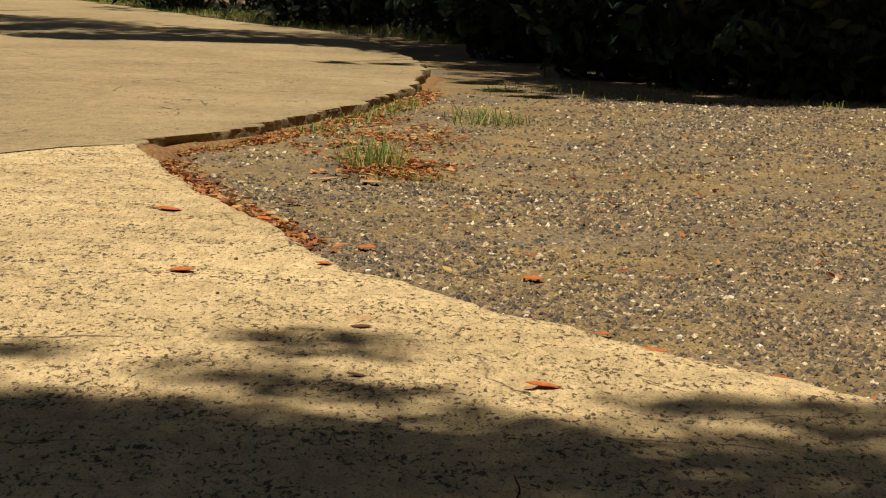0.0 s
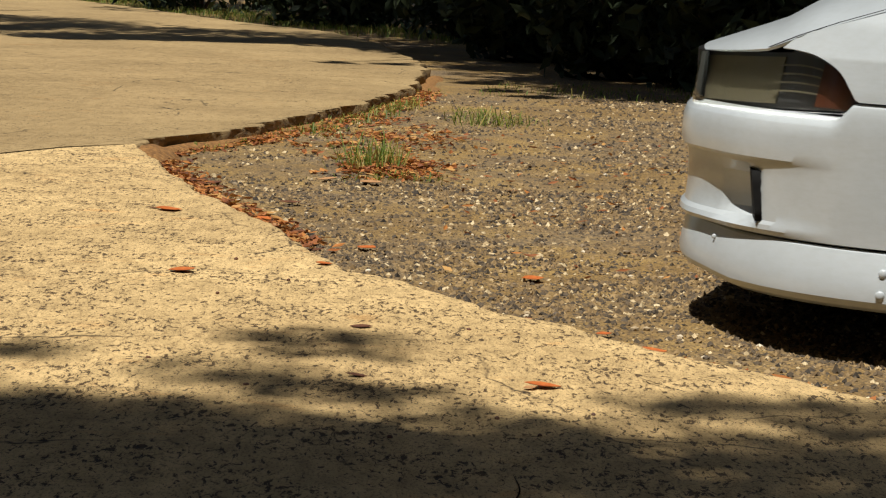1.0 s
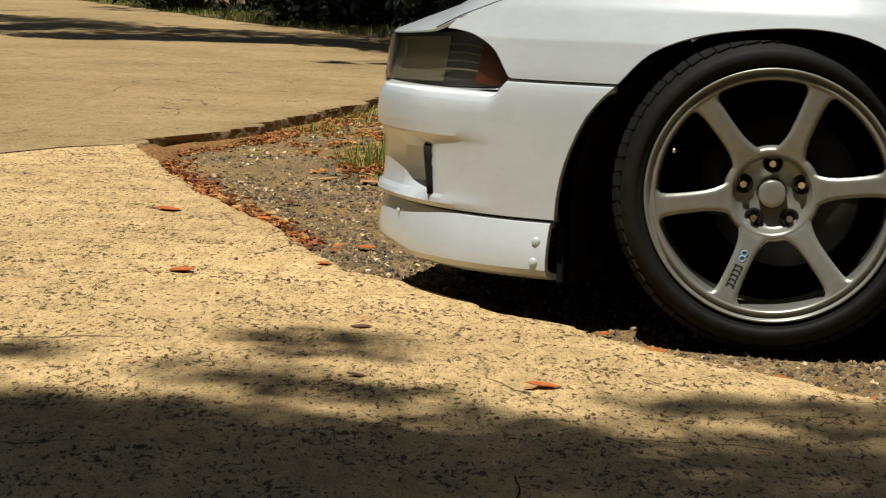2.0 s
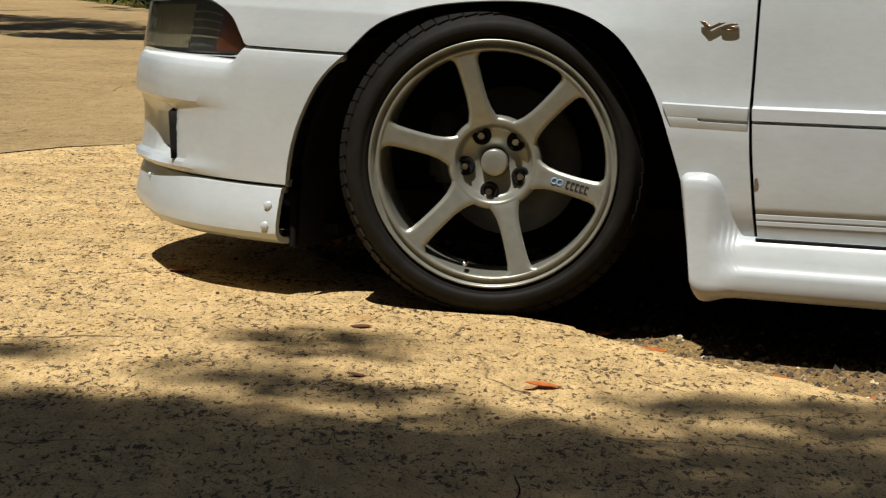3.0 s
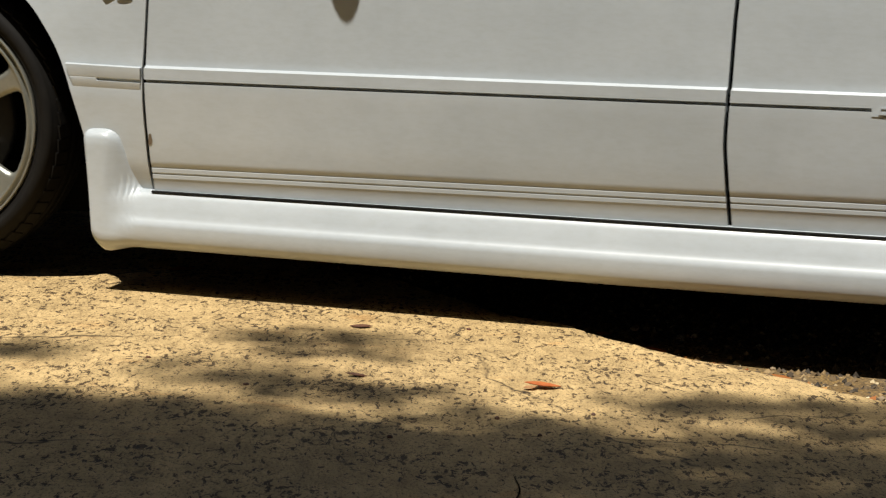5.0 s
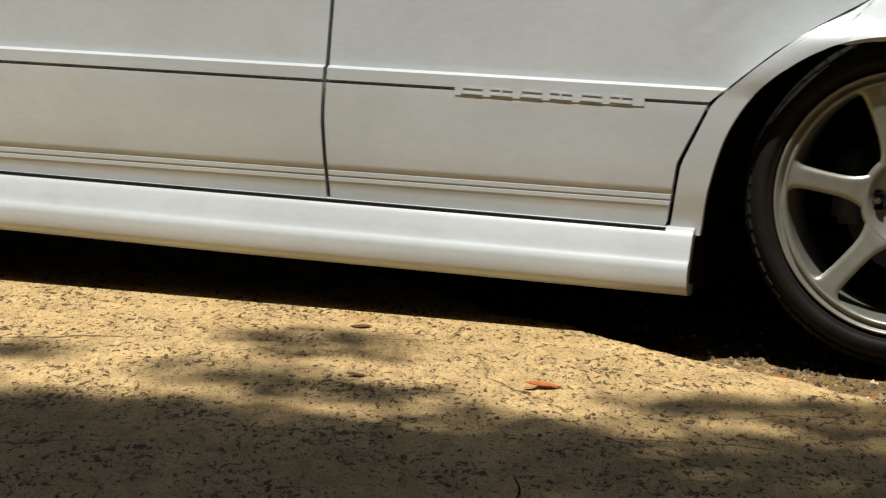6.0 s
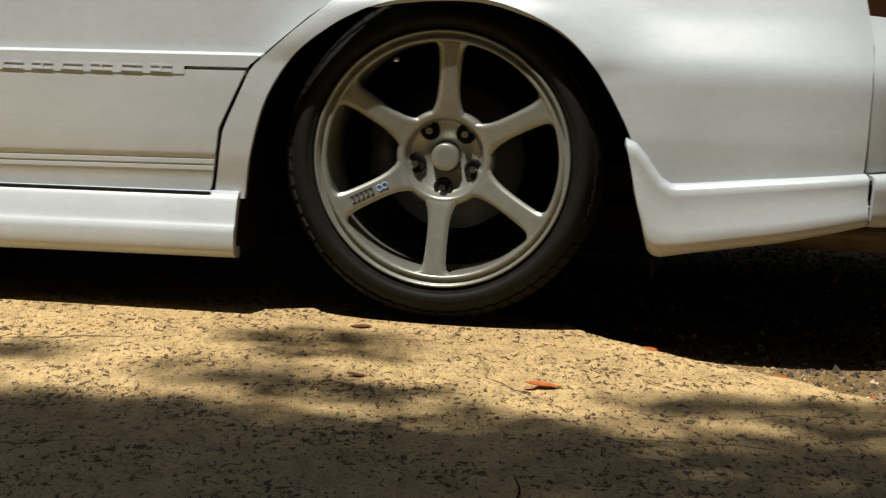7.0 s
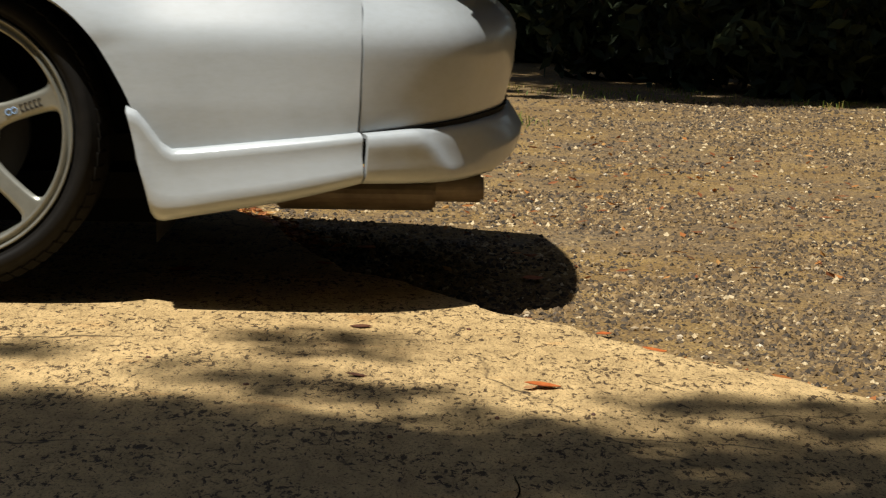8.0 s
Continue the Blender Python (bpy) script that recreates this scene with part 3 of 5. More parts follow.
def build_front(car):
    s_end, s_lip = s_of(0.294), s_of(0.412)
    cols = np.linspace(-s_end, s_end, 301)
    arch = smooth_curve([(0.290, 0.4845), (0.324, 0.450), (0.353, 0.410), (0.385, 0.339), (0.40, 0.276), (0.405, 0.220)], 40)
    grid = []
    zs = sorted({z for z, _ in BUMPER_PROFILE} | {0.27, 0.31, 0.36, 0.385, 0.415, 0.4375, 0.4435})
    for z in zs:
        x_end = np.interp(z + (0.484 - 0.456) * max(0.0, (z - 0.40) / 0.056), arch[::-1, 1], arch[::-1, 0])
        s_z = s_of(x_end)
        row = []
        for c in cols / s_end:
            s = abs(c) * s_z
            # ahead of the lamp the top edge drops below the lens; towards the arch it meets the fender
            zz = z
            x_here = np.interp(s, PLAN_S, PLAN[:, 0])
            tuck = off_at(BUMPER_PROFILE, z)
            if x_here < 0.552:
                k = min(1.0, (0.552 - x_here) / 0.045)
                k = k * k * (3 - 2 * k)
                zz = z + (0.484 - 0.456) * k * max(0.0, (z - 0.40) / 0.056)
                tuck = tuck * (1 - 0.75 * k) if z > 0.40 else tuck
            # scoop that runs back from the nose and ends in a step at the duct
            if 0.228 < z < 0.43 and x_here < 0.78:
                k = max(0.0, (x_here - 0.52) / 0.26)
                plain = np.interp(z, [0.228, 0.30, 0.43], [-0.006, -0.003, 0.001])
                tuck = tuck * k + plain * (1 - k)
            deep = np.interp(z, [0.244, 0.262, 0.330, 0.354], [0, 1, 1, 0])
            tuck -= deep * float(np.interp(x_here, [0.690, 0.738, 0.80, 0.90], [0.0, 0.048, 0.014, 0.002]))
            p = on_plan(s, tuck)
            row.append((p[0], p[1] * (1 if c >= 0 else -1), zz))
        grid.append(row)
    bumper = part("front_bumper", shell(grid, 0.015, 1), PAINT, car, "white front bumper with black duct slots")
    for side in (1, -1):
        sa, sb = s_of(0.748), s_of(0.700)
        sc, sd = s_of(0.734), s_of(0.686)
        g = []
        for v in np.linspace(0, 1, 5):
            row = []
            for u in np.linspace(0, 1, 4):
                s = (sa + (sb - sa) * u) * (1 - v) + (sc + (sd - sc) * u) * v
                z = (0.347 - 0.004 * u) * (1 - v) + (0.257 - 0.004 * u) * v
                p = on_plan(s, -0.040 + 0.040 * u + 0.004)
                row.append((p[0], p[1], z))
            g.append(row)
        part("duct", shell(g, 0.02, side), BLACK, bumper, "black duct slot")
    # lip below the bumper
    prof = [(0.226, -0.03), (0.2255, -0.012), (0.222, -0.006), (0.205, 0.000), (0.18, 0.006), (0.155, 0.010), (0.138, 0.009), (0.126, 0.000), (0.118, -0.02), (0.116, -0.05), (0.118, -0.12)]
    grid = []
    for z, o in prof:
        row = []
        for c in np.linspace(-1, 1, 121):
            s = abs(c) * s_lip
            x_here = np.interp(s, PLAN_S, PLAN[:, 0])
            up = 0.010 * max(0.0, (x_here - 0.74) / 0.19)
            p = on_plan(s, o - 0.012 * min(1, max(0.0, (x_here - 0.6) / 0.2)))
            row.append((p[0], p[1] * (1 if c >= 0 else -1), z + up * (1 + (z < 0.15))))
        grid.append(row)
    lip = part("front_lip", shell(grid, 0.012, 1), PAINT, car, "white bolt-on front lip with round fasteners")
    for side in (1, -1):
        for x, z in ((0.433, 0.190), (0.435, 0.152), (0.795, 0.205)):
            p = on_plan(s_of(x), (0.0055 if z > 0.17 else 0.0110) if x < 0.6 else -0.008)
            bm = bmesh.new()
            bmesh.ops.create_uvsphere(bm, u_segments=14, v_segments=8, radius=0.0085 if x < 0.6 else 0.005)
            bmesh.ops.transform(bm, matrix=Matrix.Translation((p[0], side * p[1], z)) @ Matrix.Diagonal((1, 0.5, 1, 1)), verts=bm.verts)
            part("fastener", bm, PAINT, lip)
        bm = bmesh.new()
        bmesh.ops.create_cube(bm, size=1)
        bmesh.ops.transform(bm, matrix=Matrix.Translation((0.400, side * 0.765, 0.165)) @ Matrix.Diagonal((0.014, 0.05, 0.112, 1)), verts=bm.verts)
        bmesh.ops.bevel(bm, geom=bm.edges[:], offset=0.003, segments=1, affect="EDGES")
        part("bracket", bm, BLACK, lip, smooth=False)
    # headlights
    for side in (1, -1):
        bottom = [(s_of(0.884), 0.448), (s_of(0.82), 0.452), (s_of(0.70), 0.458), (s_of(0.60), 0.462), (s_of(0.54), 0.464), (s_of(0.522), 0.469), (s_of(0.512), 0.480)]
        topc = [(s_of(0.884), 0.546), (s_of(0.83), 0.552), (s_of(0.685), 0.563), (s_of(0.643), 0.566), (s_of(0.594), 0.558), (s_of(0.547), 0.535), (s_of(0.514), 0.490)]
        a, b = lerp_curve(bottom, 48), lerp_curve(smooth_curve(topc, 80), 48)
        tuck = lambda z: -0.009 - 0.13 * max(0.0, z - 0.462)

        def lamp(extra):
            g = []
            for v in np.linspace(0, 1, 12):
                row = []
                for p, q in zip(a, b):
                    s, z = p + (q - p) * v
                    c = on_plan(s, tuck(z) + extra)
                    row.append((c[0], c[1], z))
                g.append(row)
            return g
        light = part("headlight", shell(lamp(-0.045), 0, side), LAMP_DARK, car, "smoky clear headlight with amber corner")
        lens = part("lens", shell(lamp(0.0), 0.02, side), LENS, light)
        lens.visible_shadow = False
        for lo, hi, mat, name, d in ((0.02, 0.60, REFLECTOR, "reflector", -0.038), (0.80, 0.97, AMBER, "indicator", -0.030)):
            g = []
            for v in np.linspace(0.08, 0.90, 10):
                row = []
                for k in np.linspace(lo, hi, 16):
                    i = k * 47
                    p = np.array([np.interp(i, range(48), a[:, j]) for j in (0, 1)])
                    q = np.array([np.interp(i, range(48), b[:, j]) for j in (0, 1)])
                    s, z = p + (q - p) * v
                    c = on_plan(s, tuck(z) + d)
                    row.append((c[0], c[1], z))
                g.append(row)
            part(name, shell(g, 0.004, side), mat, light)
        for k in range(4):
            g = []
            for w in (0, 1):
                row = []
                for u in np.linspace(0.58, 0.80, 8):
                    i = u * 47
                    p = np.array([np.interp(i, range(48), a[:, j]) for j in (0, 1)])
                    q = np.array([np.interp(i, range(48), b[:, j]) for j in (0, 1)])
                    s, z = p + (q - p) * (0.30 + 0.15 * k + 0.03 * w)
                    c = on_plan(s, tuck(z) - 0.030)
                    row.append((c[0], c[1], z))
                g.append(row)
            part("rib", shell(g, 0.003, side), REFLECTOR, light)
    # bonnet
    seam = np.array([(0.875, 0.47, 0.5505), (0.80, 0.585, 0.5575), (0.745, 0.655, 0.5625), (0.702, 0.685, 0.568), (0.662, 0.692, 0.584), (0.61, 0.692, 0.607), (0.45, 0.69, 0.658), (0.25, 0.695, 0.705),
                     (0.0, 0.70, 0.752), (-0.3, 0.70, 0.805), (-0.45, 0.69, 0.83)])
    for k, (x, y, z) in enumerate(seam):
        f = off_at(FENDER_PROFILE, z - lift(x))
        p = on_plan(s_of(x), f * min(1.0, max(0.0, (0.78 - x) / 0.1)) - 0.022 * min(1.0, max(0.0, (x - 0.68) / 0.1)) - 0.003)
        seam[k] = (p[0], p[1], z)
    grid = []
    for x, y, z in lerp_curve(seam, 60):
        row = []
        for u in np.linspace(-1, 1, 33):
            bulge = 1 - u ** 4
            row.append((x + 0.035 * bulge * max(0, (x - 0.5) / 0.372), y * u, z + 0.072 * bulge * max(0.0, min(1, (0.89 - x) / 0.25))))
        grid.append(row)
    bm = shell(grid, 0.005, 1, False)
    bm.normal_update()
    if sum(f.normal.z for f in bm.faces) < 0:
        bmesh.ops.reverse_faces(bm, faces=bm.faces)
    part("bonnet", bm, PAINT, car)
    # black strip laid on to stand in for the dark seam along the bonnet's side
    for side in (1, -1):
        v, f = [], []
        limb(v, f, [(q[0], side * (q[1] + 0.0015), q[2] + 0.0025) for q in seam[3:9]], 0.0026, 0.0012, 6)
        under(mesh_ob("bonnet_seal", v, f, BLACK, True), car, "black strip standing in for the dark bonnet seam")
    # grille bar between the lamps
    grid = [[(on_plan(abs(c), -0.02)[0], on_plan(abs(c), -0.02)[1] * (1 if c >= 0 else -1), z) for c in np.linspace(-0.49, 0.49, 40)] for z in np.linspace(0.46, 0.55, 5)]
    part("grille", shell(grid, 0.02, 1), BLACK, car)


def build_rear(car):
    s0, s1 = s_of(-3.3735), PLAN_S[-1]
    grid = []
    for z in sorted({z for z, _ in REAR_PROFILE} | {0.35, 0.44, 0.545}):
        row = []
        for c in np.linspace(-1, 1, 101):
            s = s1 - abs(c) * (s1 - s0)
            x_here = np.interp(s, PLAN_S, PLAN[:, 0])
            near = max(0.0, 1 - (x_here + 3.665) / 0.29)
            o = off_at(REAR_PROFILE, z)
            p = on_plan(s, o * (0.6 + 0.4 * near) + off_at(QUARTER_PROFILE, z) * 0.4 * (1 - near) - 0.006 * near * (z < 0.40))
            row.append((p[0], p[1] * (1 if c >= 0 else -1), z - 0.004 * (1 - near) * (z < 0.31) + 0.012 * near * (z < 0.33)))
        grid.append(row)
    part("rear_bumper", shell(grid, 0.015, 1), PAINT, car, "white rear bumper with rounded corners")
    sa = s_of(-3.377)
    grid = []
    for v, o in ((1.03, -0.03), (1.0, -0.002), (0.96, 0.006), (0.88, 0.008), (0.80, 0.0095), (0.72, 0.0105), (0.64, 0.011), (0.56, 0.0115), (0.48, 0.012), (0.40, 0.0127), (0.32, 0.0135), (0.25, 0.014), (0.16, 0.0135), (0.08, 0.010), (0.03, 0.004), (0.0, -0.004), (0.0, -0.08)):
        row = []
        for c in np.linspace(-1, 1, 401):
            s = s1 - abs(c) * (s1 - sa)
            x = np.interp(s, PLAN_S, PLAN[:, 0])
            k = (-3.381 - x) / 0.284
            step = 1 / (1 + math.exp((k - 0.40 - 0.26 * (0.75 - v)) * 34))
            tail = max(0.0, (k - 0.72) / 0.28)
            top, bot = 0.311 + 0.012 * k, 0.221 - 0.016 * k + 0.02 * max(0, k - 0.85) / 0.15
            p = on_plan(s, o + 0.024 * step * (0.35 + 0.65 * min(1, max(0, v * 1.25))) + 0.024 * tail * max(0.0, 1 - abs(v - 0.45) / 0.5) - 0.017)
            row.append((p[0], p[1] * (1 if c >= 0 else -1), bot + (top - bot) * v))
        grid.append(row)
    part("rear_valance", shell(grid, 0.008, 1, False), PAINT, car, "white rear valance with a stepped corner")
    # dark gap between bumper and valance
    grid = []
    for d, o in ((-0.003, -0.004), (-0.002, 0.0035), (0.0075, 0.0035), (0.0085, -0.004)):
        row = []
        for c in np.linspace(-1, 1, 101):
            s = s1 - abs(c) * (s1 - sa)
            x = np.interp(s, PLAN_S, PLAN[:, 0])
            k = (-3.381 - x) / 0.284
            z = 0.311 + 0.012 * k + (d if d < 0 else d * min(1.0, 0.25 + max(0.0, k) * 1.1))
            near = max(0.0, 1 - (x + 3.665) / 0.29)
            f = off_at(REAR_PROFILE, z) * (0.6 + 0.4 * near) + off_at(QUARTER_PROFILE, z) * 0.4 * (1 - near) - 0.006 * near
            p = on_plan(s, f + o)
            row.append((p[0], p[1] * (1 if c >= 0 else -1), z))
        grid.append(row)
    part("bumper_gap", shell(grid, 0.004, 1), BLACK, car, "dark gap strip above the valance")
    # boot lid and tail panel
    grid = []
    for x, y, z in ((-2.95, 0.70, 0.905), (-3.3, 0.69, 0.925), (-3.52, 0.66, 0.925), (-3.575, 0.64, 0.90), (-3.60, 0.62, 0.80), (-3.60, 0.60, 0.62), (-3.56, 0.58, 0.58)):
        grid.append([(x - 0.05 * (1 - u * u) * (x < -3.4), y * u, z + 0.02 * (1 - u * u) * (z > 0.85)) for u in np.linspace(-1, 1, 25)])
    part("boot_lid", shell(grid, 0.012, 1), PAINT, car)
    for side in (1, -1):
        grid = []
        for z, d in ((0.57, -0.085), (0.60, -0.08), (0.72, -0.075), (0.84, -0.085), (0.89, -0.11)):
            row = []
            for s in np.linspace(s_of(-3.392), s_of(-3.62), 16):
                p = on_plan(s, d)
                row.append((p[0], p[1], z))
            grid.append(row)
        part("tail_light", shell(grid, 0.03, side), AMBER, car, "red-amber wraparound tail light")
    # silencer and tail pipe under the rear
    for name, x0, x1, y, z, rx, rz in (("silencer", -3.20, -3.505, 0.45, 0.175, 0.10, 0.040), ("tail_pipe", -3.49, -3.597, 0.48, 0.182, 0.045, 0.027)):
        bm = bmesh.new()
        bmesh.ops.create_cone(bm, cap_ends=True, segments=28, radius1=1, radius2=1, depth=abs(x1 - x0))
        bmesh.ops.transform(bm, matrix=Matrix.Translation(((x0 + x1) / 2, y, z)) @ Matrix.Rotation(math.pi / 2, 4, "Y") @ Matrix.Diagonal((rz, rx, 1, 1)), verts=bm.verts)
        bmesh.ops.bevel(bm, geom=[e for e in bm.edges if len(e.link_faces) == 2 and e.calc_face_angle() > 1], offset=0.006, segments=2, affect="EDGES")
        part(name, bm, RUSTY, car, "dull rusty steel " + name.replace("_", " "), smooth=False)
    bm = bmesh.new()
    bmesh.ops.create_cube(bm, size=1)
    bmesh.ops.transform(bm, matrix=Matrix.Translation((-1.25, 0, 0.185)) @ Matrix.Diagonal((3.7, 1.10, 0.05, 1)), verts=bm.verts)
    part("floor_pan", bm, BLACK, car, smooth=False)
    bm = bmesh.new()
    bmesh.ops.create_cube(bm, size=1)
    bmesh.ops.transform(bm, matrix=Matrix.Translation((-1.32, 0, 0.20)) @ Matrix.Diagonal((1.80, 1.60, 0.05, 1)), verts=bm.verts)
    part("sill_floor", bm, BLACK, car, smooth=False)
    # unseen box added below the boot to stop light leaking into the car's shadow
    bm = bmesh.new()
    bmesh.ops.create_cube(bm, size=1)
    bmesh.ops.transform(bm, matrix=Matrix.Translation((-3.16, 0, 0.262)) @ Matrix.Diagonal((0.52, 1.20, 0.05, 1)), verts=bm.verts)
    part("boot_floor", bm, BLACK, car, smooth=False)
    # unseen sheet added to keep light from leaking in under the bumper
    g = [[(x, y * float(np.interp(x, [0.34, 0.62, 0.80, 0.86], [0.70, 0.66, 0.50, 0.30])), 0.150) for y in np.linspace(-1, 1, 9)] for x in (0.34, 0.45, 0.62, 0.74, 0.80, 0.86)]
    part("undertray", shell(g, 0.02, 1, False), BLACK, car, "unseen black sheet that blocks light under the front bumper", smooth=False)


def build_cabin(car):
    belt = [(-0.42, 0.66, 0.84), (-1.05, 0.77, 0.885), (-1.6, 0.785, 0.90), (-2.4, 0.775, 0.91), (-2.98, 0.66, 0.915)]
    roof = [(-1.02, 0.52, 1.335), (-1.25, 0.575, 1.375), (-1.6, 0.585, 1.385), (-2.15, 0.57, 1.365), (-2.42, 0.53, 1.31)]
    a, b = lerp_curve(belt, 30), lerp_curve(roof, 30)
    for side in (1, -1):
        part("side_glass", shell([[tuple(p + (q - p) * v) for p, q in zip(a[2:-2], b[2:-2])] for v in np.linspace(0, 0.93, 8)], 0.006, side), WINDOW, car, "dark tinted side glass")
        part("shoulder", shell([[(p[0], p[1] + d, p[2] - e) for p in a] for d, e in ((0.03, 0.05), (0.015, 0.01), (-0.005, 0.0))], 0.01, side), PAINT, car)
        for x0, x1, i in ((-0.42, -1.02, 0), (-2.98, -2.42, -1)):
            p, q = np.array(belt[i]), np.array(roof[i])
            g = [[tuple(p + (q - p) * v + np.array((d, 0, 0)) + np.array((0, 0.012, 0))) for d in (-0.045, 0.045)] for v in np.linspace(0, 1, 6)]
            part("pillar", shell(g, 0.03, side), PAINT, car)
        # door mirror
        bm = bmesh.new()
        bmesh.ops.create_uvsphere(bm, u_segments=24, v_segments=14, radius=1)
        bmesh.ops.transform(bm, matrix=Matrix.Translation((-0.825, side * 0.972, 1.0)) @ Matrix.Diagonal((0.045, 0.085, 0.058, 1)), verts=bm.verts)
        m = part("door_mirror", bm, PAINT, car, "white door mirror")
        bm = bmesh.new()
        bmesh.ops.create_cube(bm, size=1)
        bmesh.ops.transform(bm, matrix=Matrix.Translation((-0.815, side * 0.845, 0.965)) @ Matrix.Diagonal((0.04, 0.12, 0.03, 1)), verts=bm.verts)
        bmesh.ops.bevel(bm, geom=bm.edges[:], offset=0.008, segments=2, affect="EDGES")
        part("mirror_arm", bm, BLACK, m)
    grid = [[(p[0] - 0.0 * u, p[1] * u, p[2] + 0.04 * (1 - u * u)) for u in np.linspace(-1, 1, 21)] for p in b]
    part("roof", shell(grid, 0.02, 1), PAINT, car)
    for p, q, name in ((belt[0], roof[0], "windscreen"), (belt[-1], roof[-1], "rear_window")):
        p, q = np.array(p), np.array(q)
        bow = 0.12 if name == "windscreen" else -0.10
        grid = [[((p + (q - p) * v)[0] + bow * (1 - u * u), (p + (q - p) * v)[1] * u, (p + (q - p) * v)[2] + 0.03 * (1 - u * u) * v) for u in np.linspace(-1, 1, 21)] for v in np.linspace(0, 1, 10)]
        part(name, shell(grid, 0.006, 1), WINDOW, car, "dark tinted glass")


# ---- wheels ----
TYRE_R, RIM_R = 0.297, 0.2285


def ring_mesh(profile, n=96):
    """A closed ring about the y axis from (y, r) points."""
    bm = bmesh.new()
    rows = []
    for i in range(n):
        t = 2 * math.pi * i / n
        rows.append([bm.verts.new((r * math.cos(t), y, r * math.sin(t))) for y, r in profile])
    for i in range(n):
        a, b = rows[i], rows[(i + 1) % n]
        for j in range(len(profile) - 1):
            bm.faces.new((a[j], a[j + 1], b[j + 1], b[j]))
    bmesh.ops.recalc_face_normals(bm, faces=bm.faces)
    return bm


def spoke_bm():
    """One spoke along +x, from the hub out to its foot on the rim, with bevelled flanks."""
    bm = bmesh.new()
    outline = ((30, 0.078), (23, 0.082), (16.5, 0.090), (11.8, 0.103), (9.0, 0.120), (7.3, 0.145), (6.4, 0.170), (6.15, 0.188), (6.5, 0.1985), (8.2, 0.2050), (11.5, 0.2085), (13.5, 0.2115))
    depth = lambda r: 0.040 + 0.028 * max(0, (r - 0.075) / 0.14) ** 0.8
    grids = []
    for back in (0.0, 0.028):
        grid = []
        for d, r in outline:
            row = []
            for u in np.linspace(-1, 1, 11):
                t = math.radians(d * u * (1.0 if not back else 0.86))
                edge = 0.0060 * max(0.0, (abs(u) - 0.70) / 0.30) ** 1.3
                row.append(bm.verts.new((r * math.cos(t), depth(r) - back - (0 if back else edge), r * math.sin(t))))
            grid.append(row)
        for a, b in zip(grid[:-1], grid[1:]):
            for k in range(10):
                bm.faces.new((a[k], a[k + 1], b[k + 1], b[k]))
        grids.append(grid)
    for j in range(len(outline) - 1):
        for k in (0, 10):
            bm.faces.new((grids[0][j][k], grids[0][j + 1][k], grids[1][j + 1][k], grids[1][j][k]))
    bmesh.ops.recalc_face_normals(bm, faces=bm.faces)
    for e in bm.edges:
        if len(e.link_faces) == 2 and e.calc_face_angle(0) > 0.7:
            e.smooth = False
    return bm


